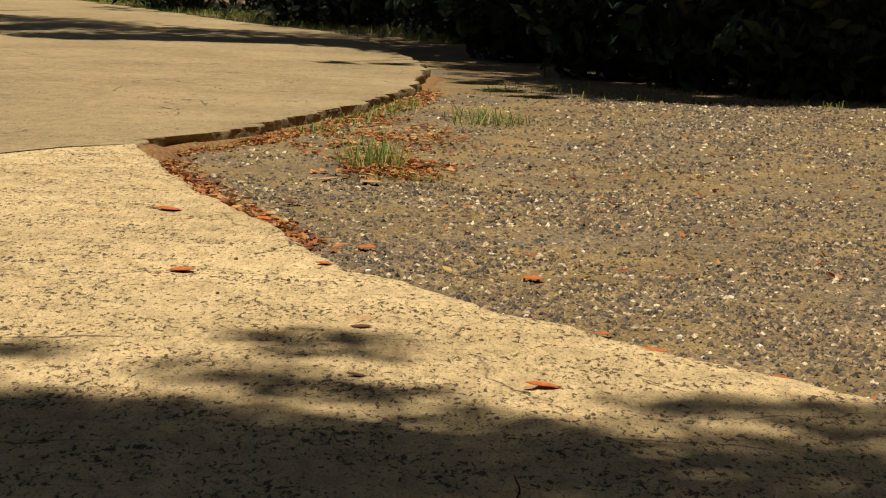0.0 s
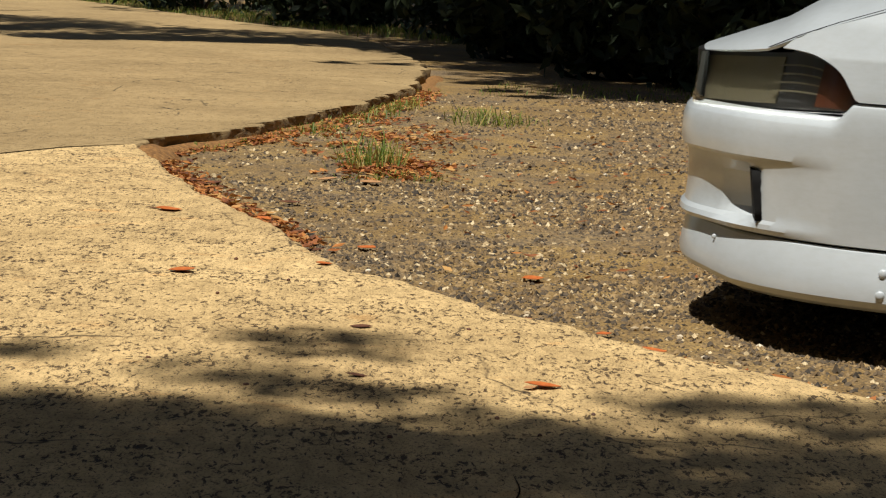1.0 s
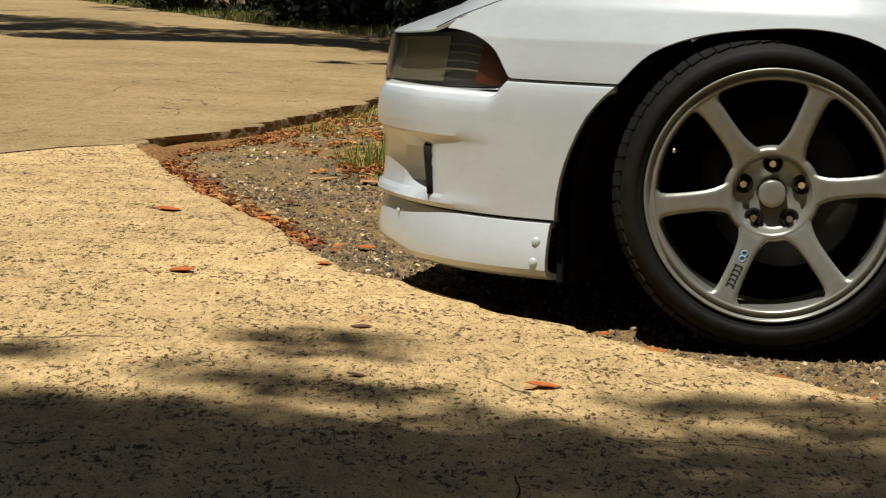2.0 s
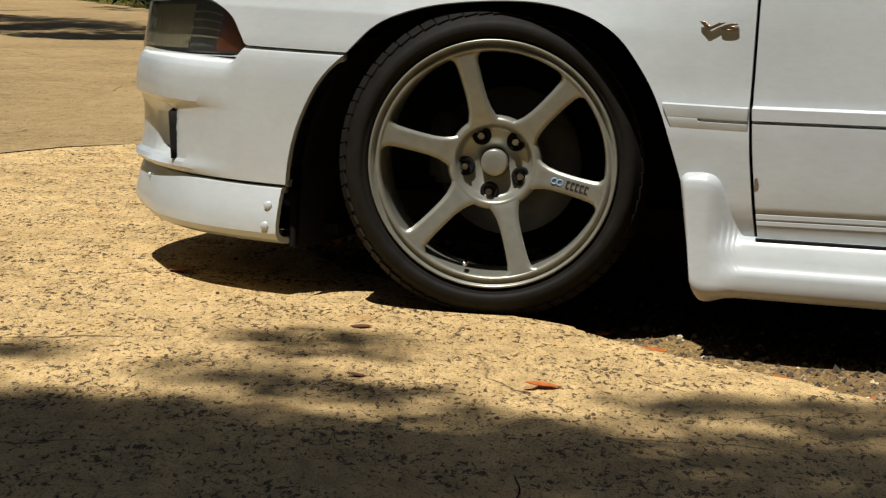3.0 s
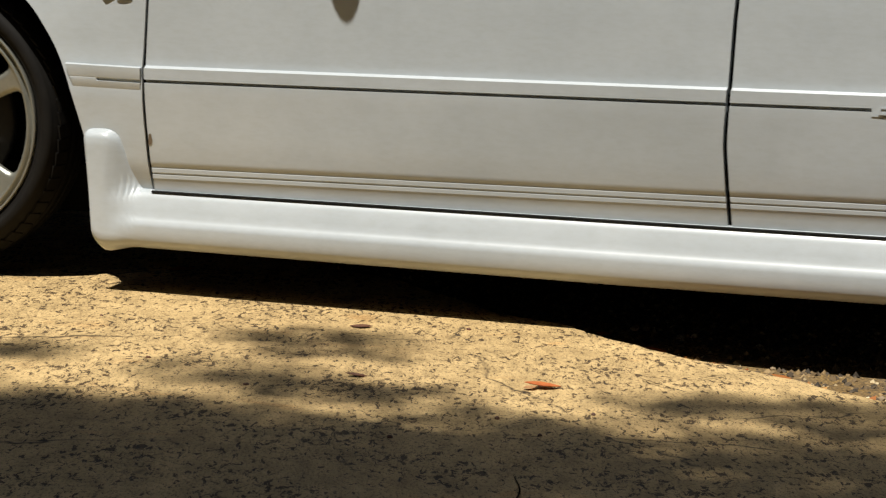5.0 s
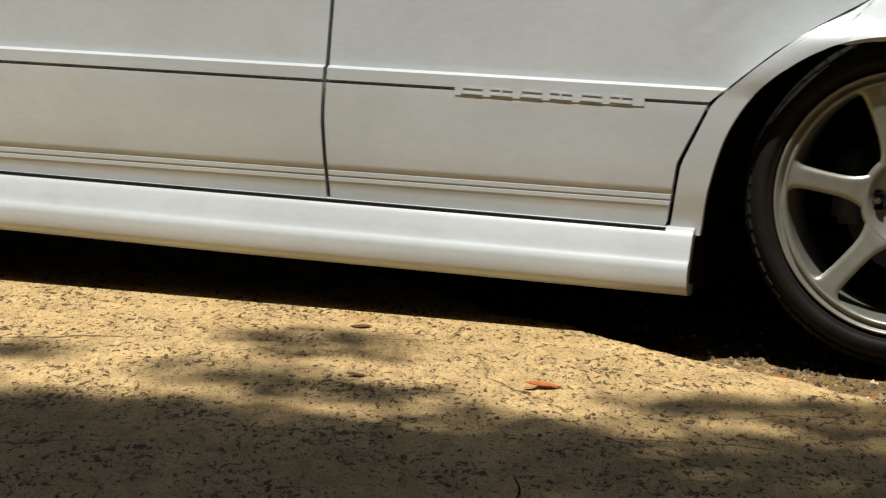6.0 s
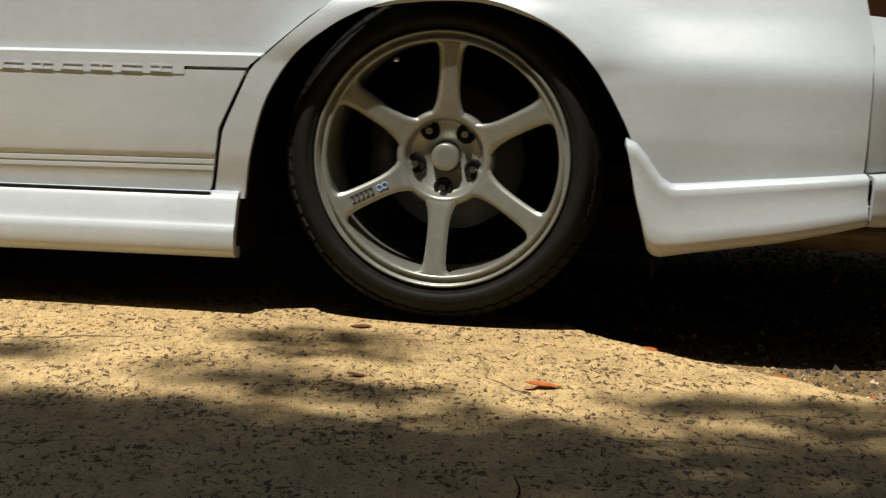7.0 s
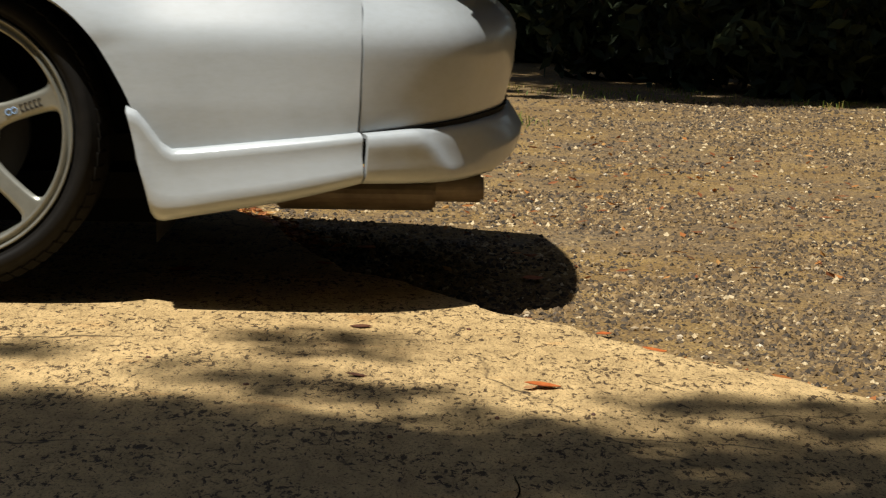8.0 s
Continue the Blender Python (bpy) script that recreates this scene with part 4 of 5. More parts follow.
def build_wheel(car, name="wheel"):
    """The wheel about its own axle; its face looks along +y."""
    off = lambda prof: [(y - 0.76, r) for y, r in prof]
    rim = ring_mesh(off([(0.815, 0.2065), (0.828, 0.2085), (0.829, 0.214), (0.822, 0.2165), (0.822, 0.221), (0.833, 0.2235), (0.835, 0.2265), (0.832, RIM_R), (0.822, 0.2285), (0.80, 0.222),
                         (0.66, 0.215), (0.62, 0.222), (0.615, 0.2285), (0.62, 0.219), (0.66, 0.208), (0.79, 0.204), (0.815, 0.2065)]))
    wheel = part(name, rim, ALLOY, car, "silver six-spoke alloy wheel with low-profile tyre")
    spoke = part("spoke", spoke_bm(), ALLOY, wheel)
    for k in range(6):
        ob = spoke if k == 0 else under(new("spoke", spoke.data), wheel)
        ob.matrix_basis = Matrix.Rotation(radians(-109 - 60 * k), 4, "Y")
    hub = ring_mesh(off([(0.772, 0.026), (0.778, 0.029), (0.780, 0.060), (0.786, 0.0655), (0.795, 0.070), (0.8010, 0.0735), (0.8012, 0.080), (0.796, 0.086), (0.775, 0.088)]), 72)
    part("hub", hub, ALLOY, wheel)
    tyre = [(0.818, 0.226), (0.829, 0.232), (0.834, 0.237), (0.833, 0.239), (0.8375, 0.241), (0.8395, 0.249), (0.8385, 0.259), (0.8350, 0.268), (0.8335, 0.2688), (0.8300, 0.274), (0.8225, 0.2805), (0.812, 0.2860),
            (0.800, 0.2900), (0.788, 0.2930), (0.7765, 0.2950), (0.7755, 0.288), (0.7705, 0.288), (0.7695, 0.2955), (0.7405, TYRE_R), (0.7395, 0.290), (0.7345, 0.290), (0.7335, TYRE_R),
            (0.7045, 0.2955), (0.7035, 0.288), (0.6985, 0.288), (0.6975, 0.2950), (0.672, 0.290), (0.654, 0.283), (0.642, 0.272), (0.634, 0.255), (0.636, 0.24), (0.65, 0.226)]
    tyre = [(y, r if r < 0.24 else 0.24 + (r - 0.24) * 0.80) for y, r in tyre]
    part("tyre", ring_mesh(off(tyre), 120), RUBBER, wheel, "black low-profile tyre")
    # tread blocks at the shoulder
    bm = bmesh.new()
    for i in range(66):
        t = 2 * math.pi * i / 66
        m = Matrix.Rotation(-t, 4, "Y") @ Matrix.Translation((0.2772, 0.0500, 0)) @ Matrix.Rotation(0.42, 4, "Z") @ Matrix.Rotation(0.2, 4, "X")
        made = bmesh.ops.create_cube(bm, size=1, matrix=m @ Matrix.Diagonal((0.0085, 0.030, 0.0236, 1)))
    tread = part("tread", bm, RUBBER, wheel, smooth=False)
    tread["kind"] = "stuff"
    cap = ring_mesh(off([(0.7965, 0.0), (0.7965, 0.012), (0.7962, 0.0225), (0.7945, 0.0245), (0.786, 0.0252), (0.772, 0.0252)]), 48)
    part("centre_cap", cap, ALLOY, wheel, "round silver centre cap")
    for k in range(5):
        a = math.radians(71 + 59.5 + 72 * k)
        x, z = -0.0545 * math.cos(a), 0.0545 * math.sin(a)
        bm = ring_mesh([(0.0195, 0.0), (0.0195, 0.0105), (0.0225, 0.0125), (0.0228, 0.0165), (0.020, 0.0175), (0.016, 0.0178)], 28)
        bmesh.ops.translate(bm, vec=(x, 0.003, z), verts=bm.verts)
        seat = part("nut_seat", bm, BLACK, wheel)
        bm = bmesh.new()
        bmesh.ops.create_cone(bm, cap_ends=True, segments=6, radius1=0.0085, radius2=0.0066, depth=0.020)
        bmesh.ops.transform(bm, matrix=Matrix.Translation((x, 0.026, z)) @ Matrix.Rotation(-math.pi / 2, 4, "X"), verts=bm.verts)
        part("lug_nut", bm, CHROME, wheel, "chrome lug nut", smooth=False)
    a = math.radians(71 - 90)
    bm = bmesh.new()
    bmesh.ops.create_cone(bm, cap_ends=True, segments=12, radius1=0.0048, radius2=0.0038, depth=0.028)
    bmesh.ops.transform(bm, matrix=Matrix.Translation((-0.192 * math.cos(a), 0.052, 0.192 * math.sin(a))) @ Matrix.Rotation(-math.pi / 2, 4, "X"), verts=bm.verts)
    part("valve", bm, CHROME, wheel)
    # maker's mark on one spoke, as plain bars
    a = math.radians(71)
    along, across = Vector((-math.cos(a), 0, math.sin(a))), Vector((math.sin(a), 0, math.cos(a)))
    for k in range(5):
        r0 = 0.139 + 0.0088 * k
        bm = bmesh.new()
        for d0, d1, h0, h1 in ((0.0, 0.0022, -0.0075, 0.0075), (0.0, 0.0064, -0.0075, -0.0045), (0.0, 0.0064, 0.0045, 0.0075)):
            vs = [along * (r0 + d) + across * h for d, h in ((d0, h0), (d1, h0), (d1, h1), (d0, h1))]
            f = bm.faces.new([bm.verts.new((v.x, 0.0560 + 0.178 * (v.length - 0.139), v.z)) for v in vs])
        bm.normal_update()
        made = bmesh.ops.solidify(bm, geom=bm.faces[:], thickness=0.0006)
        part("mark_bar", bm, DECAL_BLACK, wheel, smooth=False)
    for k in range(2):
        bm = ring_mesh([(0, 0.0040), (0.0008, 0.0040), (0.0008, 0.0066), (0, 0.0066), (0, 0.0040)], 24)
        c = along * (0.1165 + 0.0105 * k)
        bmesh.ops.translate(bm, vec=(c.x, 0.0515 + 0.0016 * k, c.z), verts=bm.verts)
        part("mark_ring", bm, DECAL_BLUE, wheel)
    return wheel


def build_brakes(car):
    for x, r in ((0.0, 0.138), (-2.635, 0.13)):
        for side in (1, -1):
            bm = ring_mesh([(0.725, 0.06), (0.725, r), (0.705, r), (0.705, 0.06), (0.725, 0.06)], 48)
            bmesh.ops.transform(bm, matrix=Matrix.Translation((x, 0, 0.298)) @ Matrix.Diagonal((1, side, 1, 1)), verts=bm.verts)
            bmesh.ops.recalc_face_normals(bm, faces=bm.faces)
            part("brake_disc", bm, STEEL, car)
            bm = bmesh.new()
            bmesh.ops.create_cube(bm, size=1)
            bmesh.ops.transform(bm, matrix=Matrix.Translation((x + 0.115, side * 0.725, 0.315)) @ Matrix.Diagonal((0.06, 0.07, 0.13, 1)), verts=bm.verts)
            bmesh.ops.bevel(bm, geom=bm.edges[:], offset=0.012, segments=2, affect="EDGES")
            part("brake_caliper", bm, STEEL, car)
        bm = bmesh.new()
        bmesh.ops.create_cone(bm, cap_ends=True, segments=16, radius1=0.035, radius2=0.035, depth=1.40)
        bmesh.ops.transform(bm, matrix=Matrix.Translation((x, 0, 0.298)) @ Matrix.Rotation(math.pi / 2, 4, "X"), verts=bm.verts)
        part("axle", bm, BLACK, car)


def text_part(name, words, size, mat, parent, depth, shear=0.0, squeeze=1.0):
    cu = bpy.data.curves.new(name, "FONT")
    cu.body, cu.size, cu.extrude, cu.shear, cu.bevel_depth = words, size, depth, shear, 0.0008
    tmp = new("tmp_text", cu)
    me = bpy.data.meshes.new_from_object(tmp.evaluated_get(bpy.context.evaluated_depsgraph_get()))
    bpy.data.objects.remove(tmp)
    me.transform(Matrix.Diagonal((squeeze, 1, 1, 1)))
    me.materials.append(mat)
    return under(new(name, me), parent)


def build_badges(car):
    bpy.context.view_layer.update()
    b = text_part("badge", "V6", 0.0190, BRASSY, car, 0.0022, 0.15, 3.35)
    p = skin_point(-0.374, 0.565, FENDER_REAR, 0.004)
    b.matrix_basis = Matrix.Translation(p) @ Matrix.Rotation(math.pi, 4, "Z") @ Matrix.Rotation(math.pi / 2 - 0.04, 4, "X")
    tagged(b, label="worn bronze engine badge")
    # raised lettering on the rear door, as plain bars on a plain pad
    g = [[skin_point(x, 0.3950 + 0.0190 * v + lift(x), [(0, 0), (1, 0)], 0.0060) for x in np.linspace(-1.826, -2.172, 12)] for v in (0, 0.5, 1)]
    part("lettering_pad", shell(g, 0.003, 1), PAINT, car)
    for k in range(6):
        x0 = -1.838 - 0.0545 * k
        bars = [(0.000, 0.0030, 0.0, 0.040), (0.0100, 0.0130, 0.0, 0.040)] + ([(0.0030, 0.0100, 0.0, 0.004)] if k % 2 == 0 else [(0.0030, 0.0100, 0.018, 0.022)])
        for h0, h1, d0, d1 in bars:
            zb = 0.3980 + lift(x0 - 0.02)
            g = [[skin_point(x0 - d0 - (d1 - d0) * u, zb + h0 + (h1 - h0) * v, [(0, 0), (1, 0)], 0.0076) for u in (0, 1)] for v in (0, 1)]
            part("raised_bar", shell(g, 0.0016, 1), PAINT, car)
    # chipped door edge
    g = [[skin_point(-0.490 - (0.008 - 0.005 * abs(v - 0.4)) * u, 0.289 + 0.020 * v + 0.002 * u, DOOR_PROFILE, 0.0012) for u in (0, 0.5, 1)] for v in np.linspace(0, 1, 6)]
    part("paint_chip", shell(g, 0, 1), RUSTY, car)


CAR_SIZE = 1.018


def sized(car):
    """Brings the car's parts from the drawing's size to its true size."""
    done = set()
    for ob in car.children_recursive:
        if ob.data and ob.data.name not in done:
            done.add(ob.data.name)
            ob.data.transform(Matrix.Scale(CAR_SIZE, 4))
        ob.matrix_basis.translation = ob.matrix_basis.translation * CAR_SIZE


def build_car():
    car = tagged(new("car"), "white four-door saloon car with body kit driving past", "car")
    car.empty_display_size = 0.2
    for side in (1, -1):
        build_flank(car, side)
    build_front(car)
    build_rear(car)
    build_cabin(car)
    build_brakes(car)
    build_badges(car)
    wheels = []
    first = build_wheel(car)
    for x, side in ((0.0, 1), (-2.635, 1), (0.0, -1), (-2.635, -1)):
        w = first if not wheels else copy_thing(first, Matrix())
        wheels.append((w, x, side))
    sized(car)
    return car, wheels


# ---- plants and litter ----
def leaf_cloud(centres, radii, count, size, flat=0.6):
    """Leaves as bent two-quad blades round the given clump centres."""
    n = count
    c = np.array(centres)[rng.integers(0, len(centres), n)]
    r = np.array(radii)[rng.integers(0, len(radii), n)][:, None]
    d = rng.normal(size=(n, 3)) * np.array([1, 1, flat])
    d = d / np.linalg.norm(d, axis=1)[:, None] * (rng.random((n, 1)) ** 0.45)
    p = c + d * r
    ax = rng.normal(size=(n, 3))
    ax /= np.linalg.norm(ax, axis=1)[:, None]
    bx = np.cross(ax, rng.normal(size=(n, 3)))
    bx /= np.linalg.norm(bx, axis=1)[:, None]
    cx = np.cross(ax, bx)
    s = size * (0.6 + 0.8 * rng.random((n, 1)))
    v = np.stack([p - ax * s, p - bx * s * 0.42 + cx * s * 0.1, p + ax * s, p + bx * s * 0.42 + cx * s * 0.1], 1).reshape(-1, 3)
    f = np.arange(4 * n).reshape(-1, 4)
    return v, f


def limb(verts, faces, pts, r0, r1, n=8):
    pts = smooth_curve(pts, 10)
    base = len(verts)
    for i, p in enumerate(pts):
        r = r0 + (r1 - r0) * i / 9
        for k in range(n):
            t = 2 * math.pi * k / n
            verts.append((p[0] + r * math.cos(t), p[1] + r * math.sin(t), p[2] + 0.0))
    for i in range(9):
        for k in range(n):
            a, b = base + i * n + k, base + i * n + (k + 1) % n
            faces.append((a, b, b + n, a + n))


def build_tree(name, x, y, height, trunk_r, clumps, leaves, size, label, twig=1.0):
    """A tree with a tapered trunk, limbs out to each clump and a crown of leaves."""
    tree = tagged(new(name), label, "tree")
    tree.matrix_basis = pose(x, y, GRAVEL_Z - 0.02)
    v, f = [], []
    limb(v, f, [(0, 0, 0), (0.05, 0.04, height * 0.3), (0.0, 0.1, height * 0.62), (0.08, 0.05, height)], trunk_r, trunk_r * 0.3, 12)
    for cx, cy, cz, r in clumps:
        z0 = min(cz * 0.62, height * 0.9)
        limb(v, f, [(0.02, 0.05, z0), (cx * 0.4, cy * 0.4, z0 + (cz - z0) * 0.55), (cx, cy, cz)], trunk_r * 0.32 * twig, 0.012 * twig, 6)
    under(mesh_ob("trunk", v, f, BARK, True), tree)
    v, f = [], []
    total = sum(c[3] ** 2 for c in clumps)
    for c in clumps:
        a, b = leaf_cloud([c[:3]], [c[3]], max(3, int(leaves * c[3] ** 2 / total)), size)
        f += [tuple(q + len(v) for q in g) for g in b.tolist()]
        v += a.tolist()
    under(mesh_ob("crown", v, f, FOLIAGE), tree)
    return tree


def up_sun(x, y, h):
    """The place at height h whose shadow falls on the ground at (x, y)."""
    return (x - SUN_WAY.x / -SUN_WAY.z * h, y - SUN_WAY.y / -SUN_WAY.z * h, h)


def build_shade_tree():
    """The tree that stands beside the viewpoint; its twigs shade the near slab."""
    spots = [(-0.31, 4.38, 0.07), (-0.20, 4.40, 0.08), (-0.10, 4.40, 0.07), (-0.22, 4.26, 0.09), (-0.10, 4.22, 0.07), (-0.33, 4.00, 0.11), (-0.23, 3.92, 0.11), (-0.14, 3.84, 0.11), (-0.02, 3.86, 0.08),
             (0.08, 3.72, 0.09), (-0.65, 4.14, 0.08), (-0.75, 4.10, 0.09), (0.36, 3.86, 0.09), (0.45, 3.87, 0.10), (0.54, 3.85, 0.10), (0.63, 3.82, 0.11), (0.72, 3.84, 0.11),
             (-0.60, 3.64, 0.12), (-0.50, 3.60, 0.10), (-0.38, 3.68, 0.10), (-0.28, 3.62, 0.11), (-0.12, 3.62, 0.08)]
    for gx in np.arange(-1.0, 1.1, 0.17):
        for gy in (3.55, 3.42, 3.30, 3.18, 3.06, 2.95, 2.8, 2.6, 2.4):
            spots.append((gx + rng.uniform(-0.07, 0.07), gy + rng.uniform(-0.06, 0.06), 0.16 if gx > -0.3 else 0.20))
    bx, by = -2.8, -1.0
    clumps = []
    for x, y, r in spots:
        p = up_sun(x, y, 6.6 + rng.uniform(-0.6, 0.9))
        clumps.append((p[0] - bx, p[1] - by, p[2], r * 1.25))
    for k in range(26):
        clumps.append((rng.uniform(-1.8, 1.4), rng.uniform(-2.2, 1.4), rng.uniform(4.6, 7.4), rng.uniform(0.4, 0.7)))
    build_tree("tree", bx, by, 6.4, 0.14, clumps, 46000, 0.040, "leafy roadside tree with spreading branches over the driveway", 0.22)


def build_woods():
    """Dense trees and undergrowth behind the lot."""
    specs = [(2.2, 14.0), (0.9, 15.4), (3.6, 13.6), (5.2, 14.5), (2.9, 17.5), (4.6, 18.5), (0.4, 19.5), (-1.4, 23.0), (-3.6, 25.5), (1.9, 22.5), (6.8, 17.5), (-6.2, 29), (4.5, 24), (-0.6, 27)]
    for i, (x, y) in enumerate(specs):
        clumps = []
        for k in range(30):
            t, r = rng.uniform(0, 2 * math.pi), rng.uniform(0.3, 1.9)
            clumps.append((r * math.cos(t), r * math.sin(t) * 0.9, rng.uniform(2.2, 5.6), rng.uniform(0.5, 0.8)))
        build_tree("tree", x, y, 5.4, 0.11 + 0.05 * rng.random(), clumps, 5200, 0.11, "dense dark green tree standing in shade")
    # boughs that shade the far driveway and the lot's far rim
    clumps = []
    for x, y, r in ((-2.3, 15.6, 0.40), (-1.8, 15.9, 0.42), (-1.3, 16.0, 0.42), (-0.9, 16.3, 0.40), (-0.5, 16.0, 0.4), (-0.2, 15.6, 0.4), (0.1, 16.5, 0.45), (0.3, 14.6, 0.35), (0.6, 15.2, 0.45),
                    (0.55, 13.6, 0.28), (0.75, 12.7, 0.30), (1.0, 12.4, 0.35), (1.3, 12.3, 0.38), (1.7, 12.5, 0.40), (2.1, 12.7, 0.40), (1.0, 13.2, 0.40), (1.5, 13.3, 0.45), (2.1, 13.5, 0.5),
                    (-3.0, 16.5, 0.45), (-2.6, 17.2, 0.3), (-0.3, 13.8, 0.12), (-0.6, 13.75, 0.10), (0.25, 12.5, 0.12), (0.4, 12.1, 0.12), (0.15, 13.1, 0.14)):
        p = up_sun(x, y, 4.6)
        clumps.append((p[0] - 1.6, p[1] - 17.6, p[2], r))
    build_tree("tree", 1.6, 17.6, 5.6, 0.16, clumps, 9000, 0.09, "tall tree with boughs over the far driveway")
    verge = []
    for k in range(70):
        u = rng.random()
        q = up_sun(-0.3 - 6.5 * u + rng.uniform(-0.2, 1.6), 17.6 + 11.5 * u + rng.uniform(0.0, 2.2), rng.uniform(5.2, 7.0))
        verge.append((q[0] + 3.4, q[1] - 27.5, q[2], rng.uniform(0.45, 0.7)))
    build_tree("tree", -3.4, 27.5, 6.4, 0.17, verge, 7500, 0.12, "tall tree with long boughs over the grass verge", 0.5)
    rim = [(-6.0, 22.0), (-3.2, 16.4), (-2.2, 15.5), (-0.6, 15.6), (0.1, 14.0), (0.5, 12.6), (0.8, 12.1), (1.3, 11.9), (2.2, 12.3), (3.2, 12.6), (6.0, 13.0)]
    rim_x, rim_y = [p[0] for p in rim], [p[1] for p in rim]
    groups = {}
    for gx in np.arange(-4.5, 5.0, 0.42):
        for gy in np.arange(12.0, 21.0, 0.42):
            x, y = gx + rng.uniform(-0.2, 0.2), gy + rng.uniform(-0.2, 0.2)
            if y < np.interp(x, rim_x, rim_y) + 0.25 or (x < -0.4 and y > 17.0 - 0.9 * (x + 0.4) * 0.6):
                continue
            p = up_sun(x, y, rng.uniform(5.0, 6.4))
            groups.setdefault((int((p[0] + 5) // 2.5), int(p[1] // 3)), []).append((*p, rng.uniform(0.40, 0.55)))
    for clumps in groups.values():
        bx, by = np.mean([c[0] for c in clumps]), max(17.6, np.mean([c[1] for c in clumps]) + 1.0)
        bx = -4.6 if bx < -1.4 else max(1.7, bx)
        build_tree("tree", bx, by, 6.0, 0.10, [(c[0] - bx, c[1] - by, c[2], c[3]) for c in clumps], 95 * len(clumps), 0.085, "tall tree with an overhanging leafy crown", 0.5)
    wood = bpy.data.objects["tree"]
    # unseen tree copies added in a ring; they shut out the low sky
    for k in range(34):
        a = radians(115 + 9.6 * k)
        r = 10.5 + 2.5 * (k % 2)
        x, y = r * math.cos(a), 3.0 + r * math.sin(a)
        if (abs(x) < 0.2 * y + 1.5 and y > 0) or (y > 6 and x < 0 and x > -9.5):
            continue
        copy_thing(wood, pose(x, y, GRAVEL_Z - 0.02, 0, 0, 47 * k) @ Matrix.Diagonal((1.9, 1.9, 1.9, 1)))
    # unseen tall crowns added round the viewpoint to block sky light, outside the sunlit lot
    for x, y, k, turn in ((5.2, 1.2, 1.6, 20), (4.6, -2.8, 1.7, 95), (1.2, -5.2, 1.7, 200), (-6.6, 4.2, 1.6, 140), (-6.0, -1.8, 1.6, 310), (6.6, 5.6, 1.6, 250), (-7.4, 9.4, 1.6, 60)):
        copy_thing(wood, pose(x, y, GRAVEL_Z - 0.02, 0, 0, turn) @ Matrix.Diagonal((k, k, k, 1)))
    for x, y, s in ((1.9, 12.9, 0.55), (2.7, 12.7, 0.6), (1.3, 13.2, 0.5), (3.4, 12.8, 0.7), (0.9, 13.9, 0.5), (0.45, 15.6, 0.55), (2.2, 14.6, 0.8), (1.2, 16.2, 0.8), (3.4, 15.0, 0.9), (0.0, 18.4, 0.7),
                    (-0.9, 19.9, 0.8), (0.9, 18.8, 0.9), (-2.2, 22.3, 0.9), (-1.3, 21.6, 0.9), (2.2, 17.4, 1.0), (-3.3, 24.2, 1.0), (-4.6, 26.0, 1.2), (4.2, 13.6, 0.8), (3.4, 18.0, 1.2), (0.2, 21.5, 1.1)):
        bush = tagged(new("bush"), "dark shrubby undergrowth in deep shade", "bush", "undergrowth")
        bush.matrix_basis = pose(x, y, GRAVEL_Z)
        v, f = [], []
        tips = []
        for k in range(9):
            tip = (rng.uniform(-0.8, 0.8) * s, rng.uniform(-0.5, 0.5) * s, rng.uniform(0.35, 1.3) * s)
            tips.append(tip)
            limb(v, f, [(0, 0, -0.03), (tip[0] * 0.4, tip[1] * 0.4, tip[2] * 0.6), tip], 0.02, 0.005, 5)
        under(mesh_ob("stem", v, f, BARK, True), bush)
        a, b = leaf_cloud(tips + [(t[0] * 0.6, t[1] * 0.6, t[2] * 0.4) for t in tips], [0.42 * s], 1500, 0.06)
        a[:, 2] = np.maximum(a[:, 2], 0.0)
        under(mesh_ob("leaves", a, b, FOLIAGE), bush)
    # unseen bush copies added to fill the ring at its foot
    for k in range(36):
        a = radians(112 + 9.0 * k)
        r = 9.5 + 1.5 * (k % 2)
        x, y = r * math.cos(a), 3.0 + r * math.sin(a)
        if abs(x) < 0.2 * y + 2.0 and y > 0:
            continue
        copy_thing(bush, pose(x, y, GRAVEL_Z, 0, 0, 61 * k) @ Matrix.Diagonal((2.0, 2.0, 2.2, 1)))


def blades(places, height, spread, per):
    v, f = [], []
    for x, y, h in places:
        z = ground_z(x, y)
        for k in range(per):
            t, lean = rng.uniform(0, 2 * math.pi), rng.uniform(0.1, 1.0) ** 0.8 * 1.5
            bx, by = x + rng.normal() * spread, y + rng.normal() * spread
            hh = height * h * rng.uniform(0.4, 1.1)
            dx, dy = math.cos(t) * lean * hh, math.sin(t) * lean * hh
            w = 0.0014 + 0.0012 * rng.random()
            nx, ny = -math.sin(t) * w, math.cos(t) * w
            b = len(v)
            v += [(bx - nx, by - ny, z - 0.004), (bx + nx, by + ny, z - 0.004), (bx + dx * 0.4 + nx * 0.8, by + dy * 0.4 + ny * 0.8, z + hh * 0.6), (bx + dx * 0.4 - nx * 0.8, by + dy * 0.4 - ny * 0.8, z + hh * 0.6),
                  (bx + dx, by + dy, z + hh * (1 - 0.5 * lean))]
            f += [(b, b + 1, b + 2, b + 3), (b + 3, b + 2, b + 4)]
    return v, f


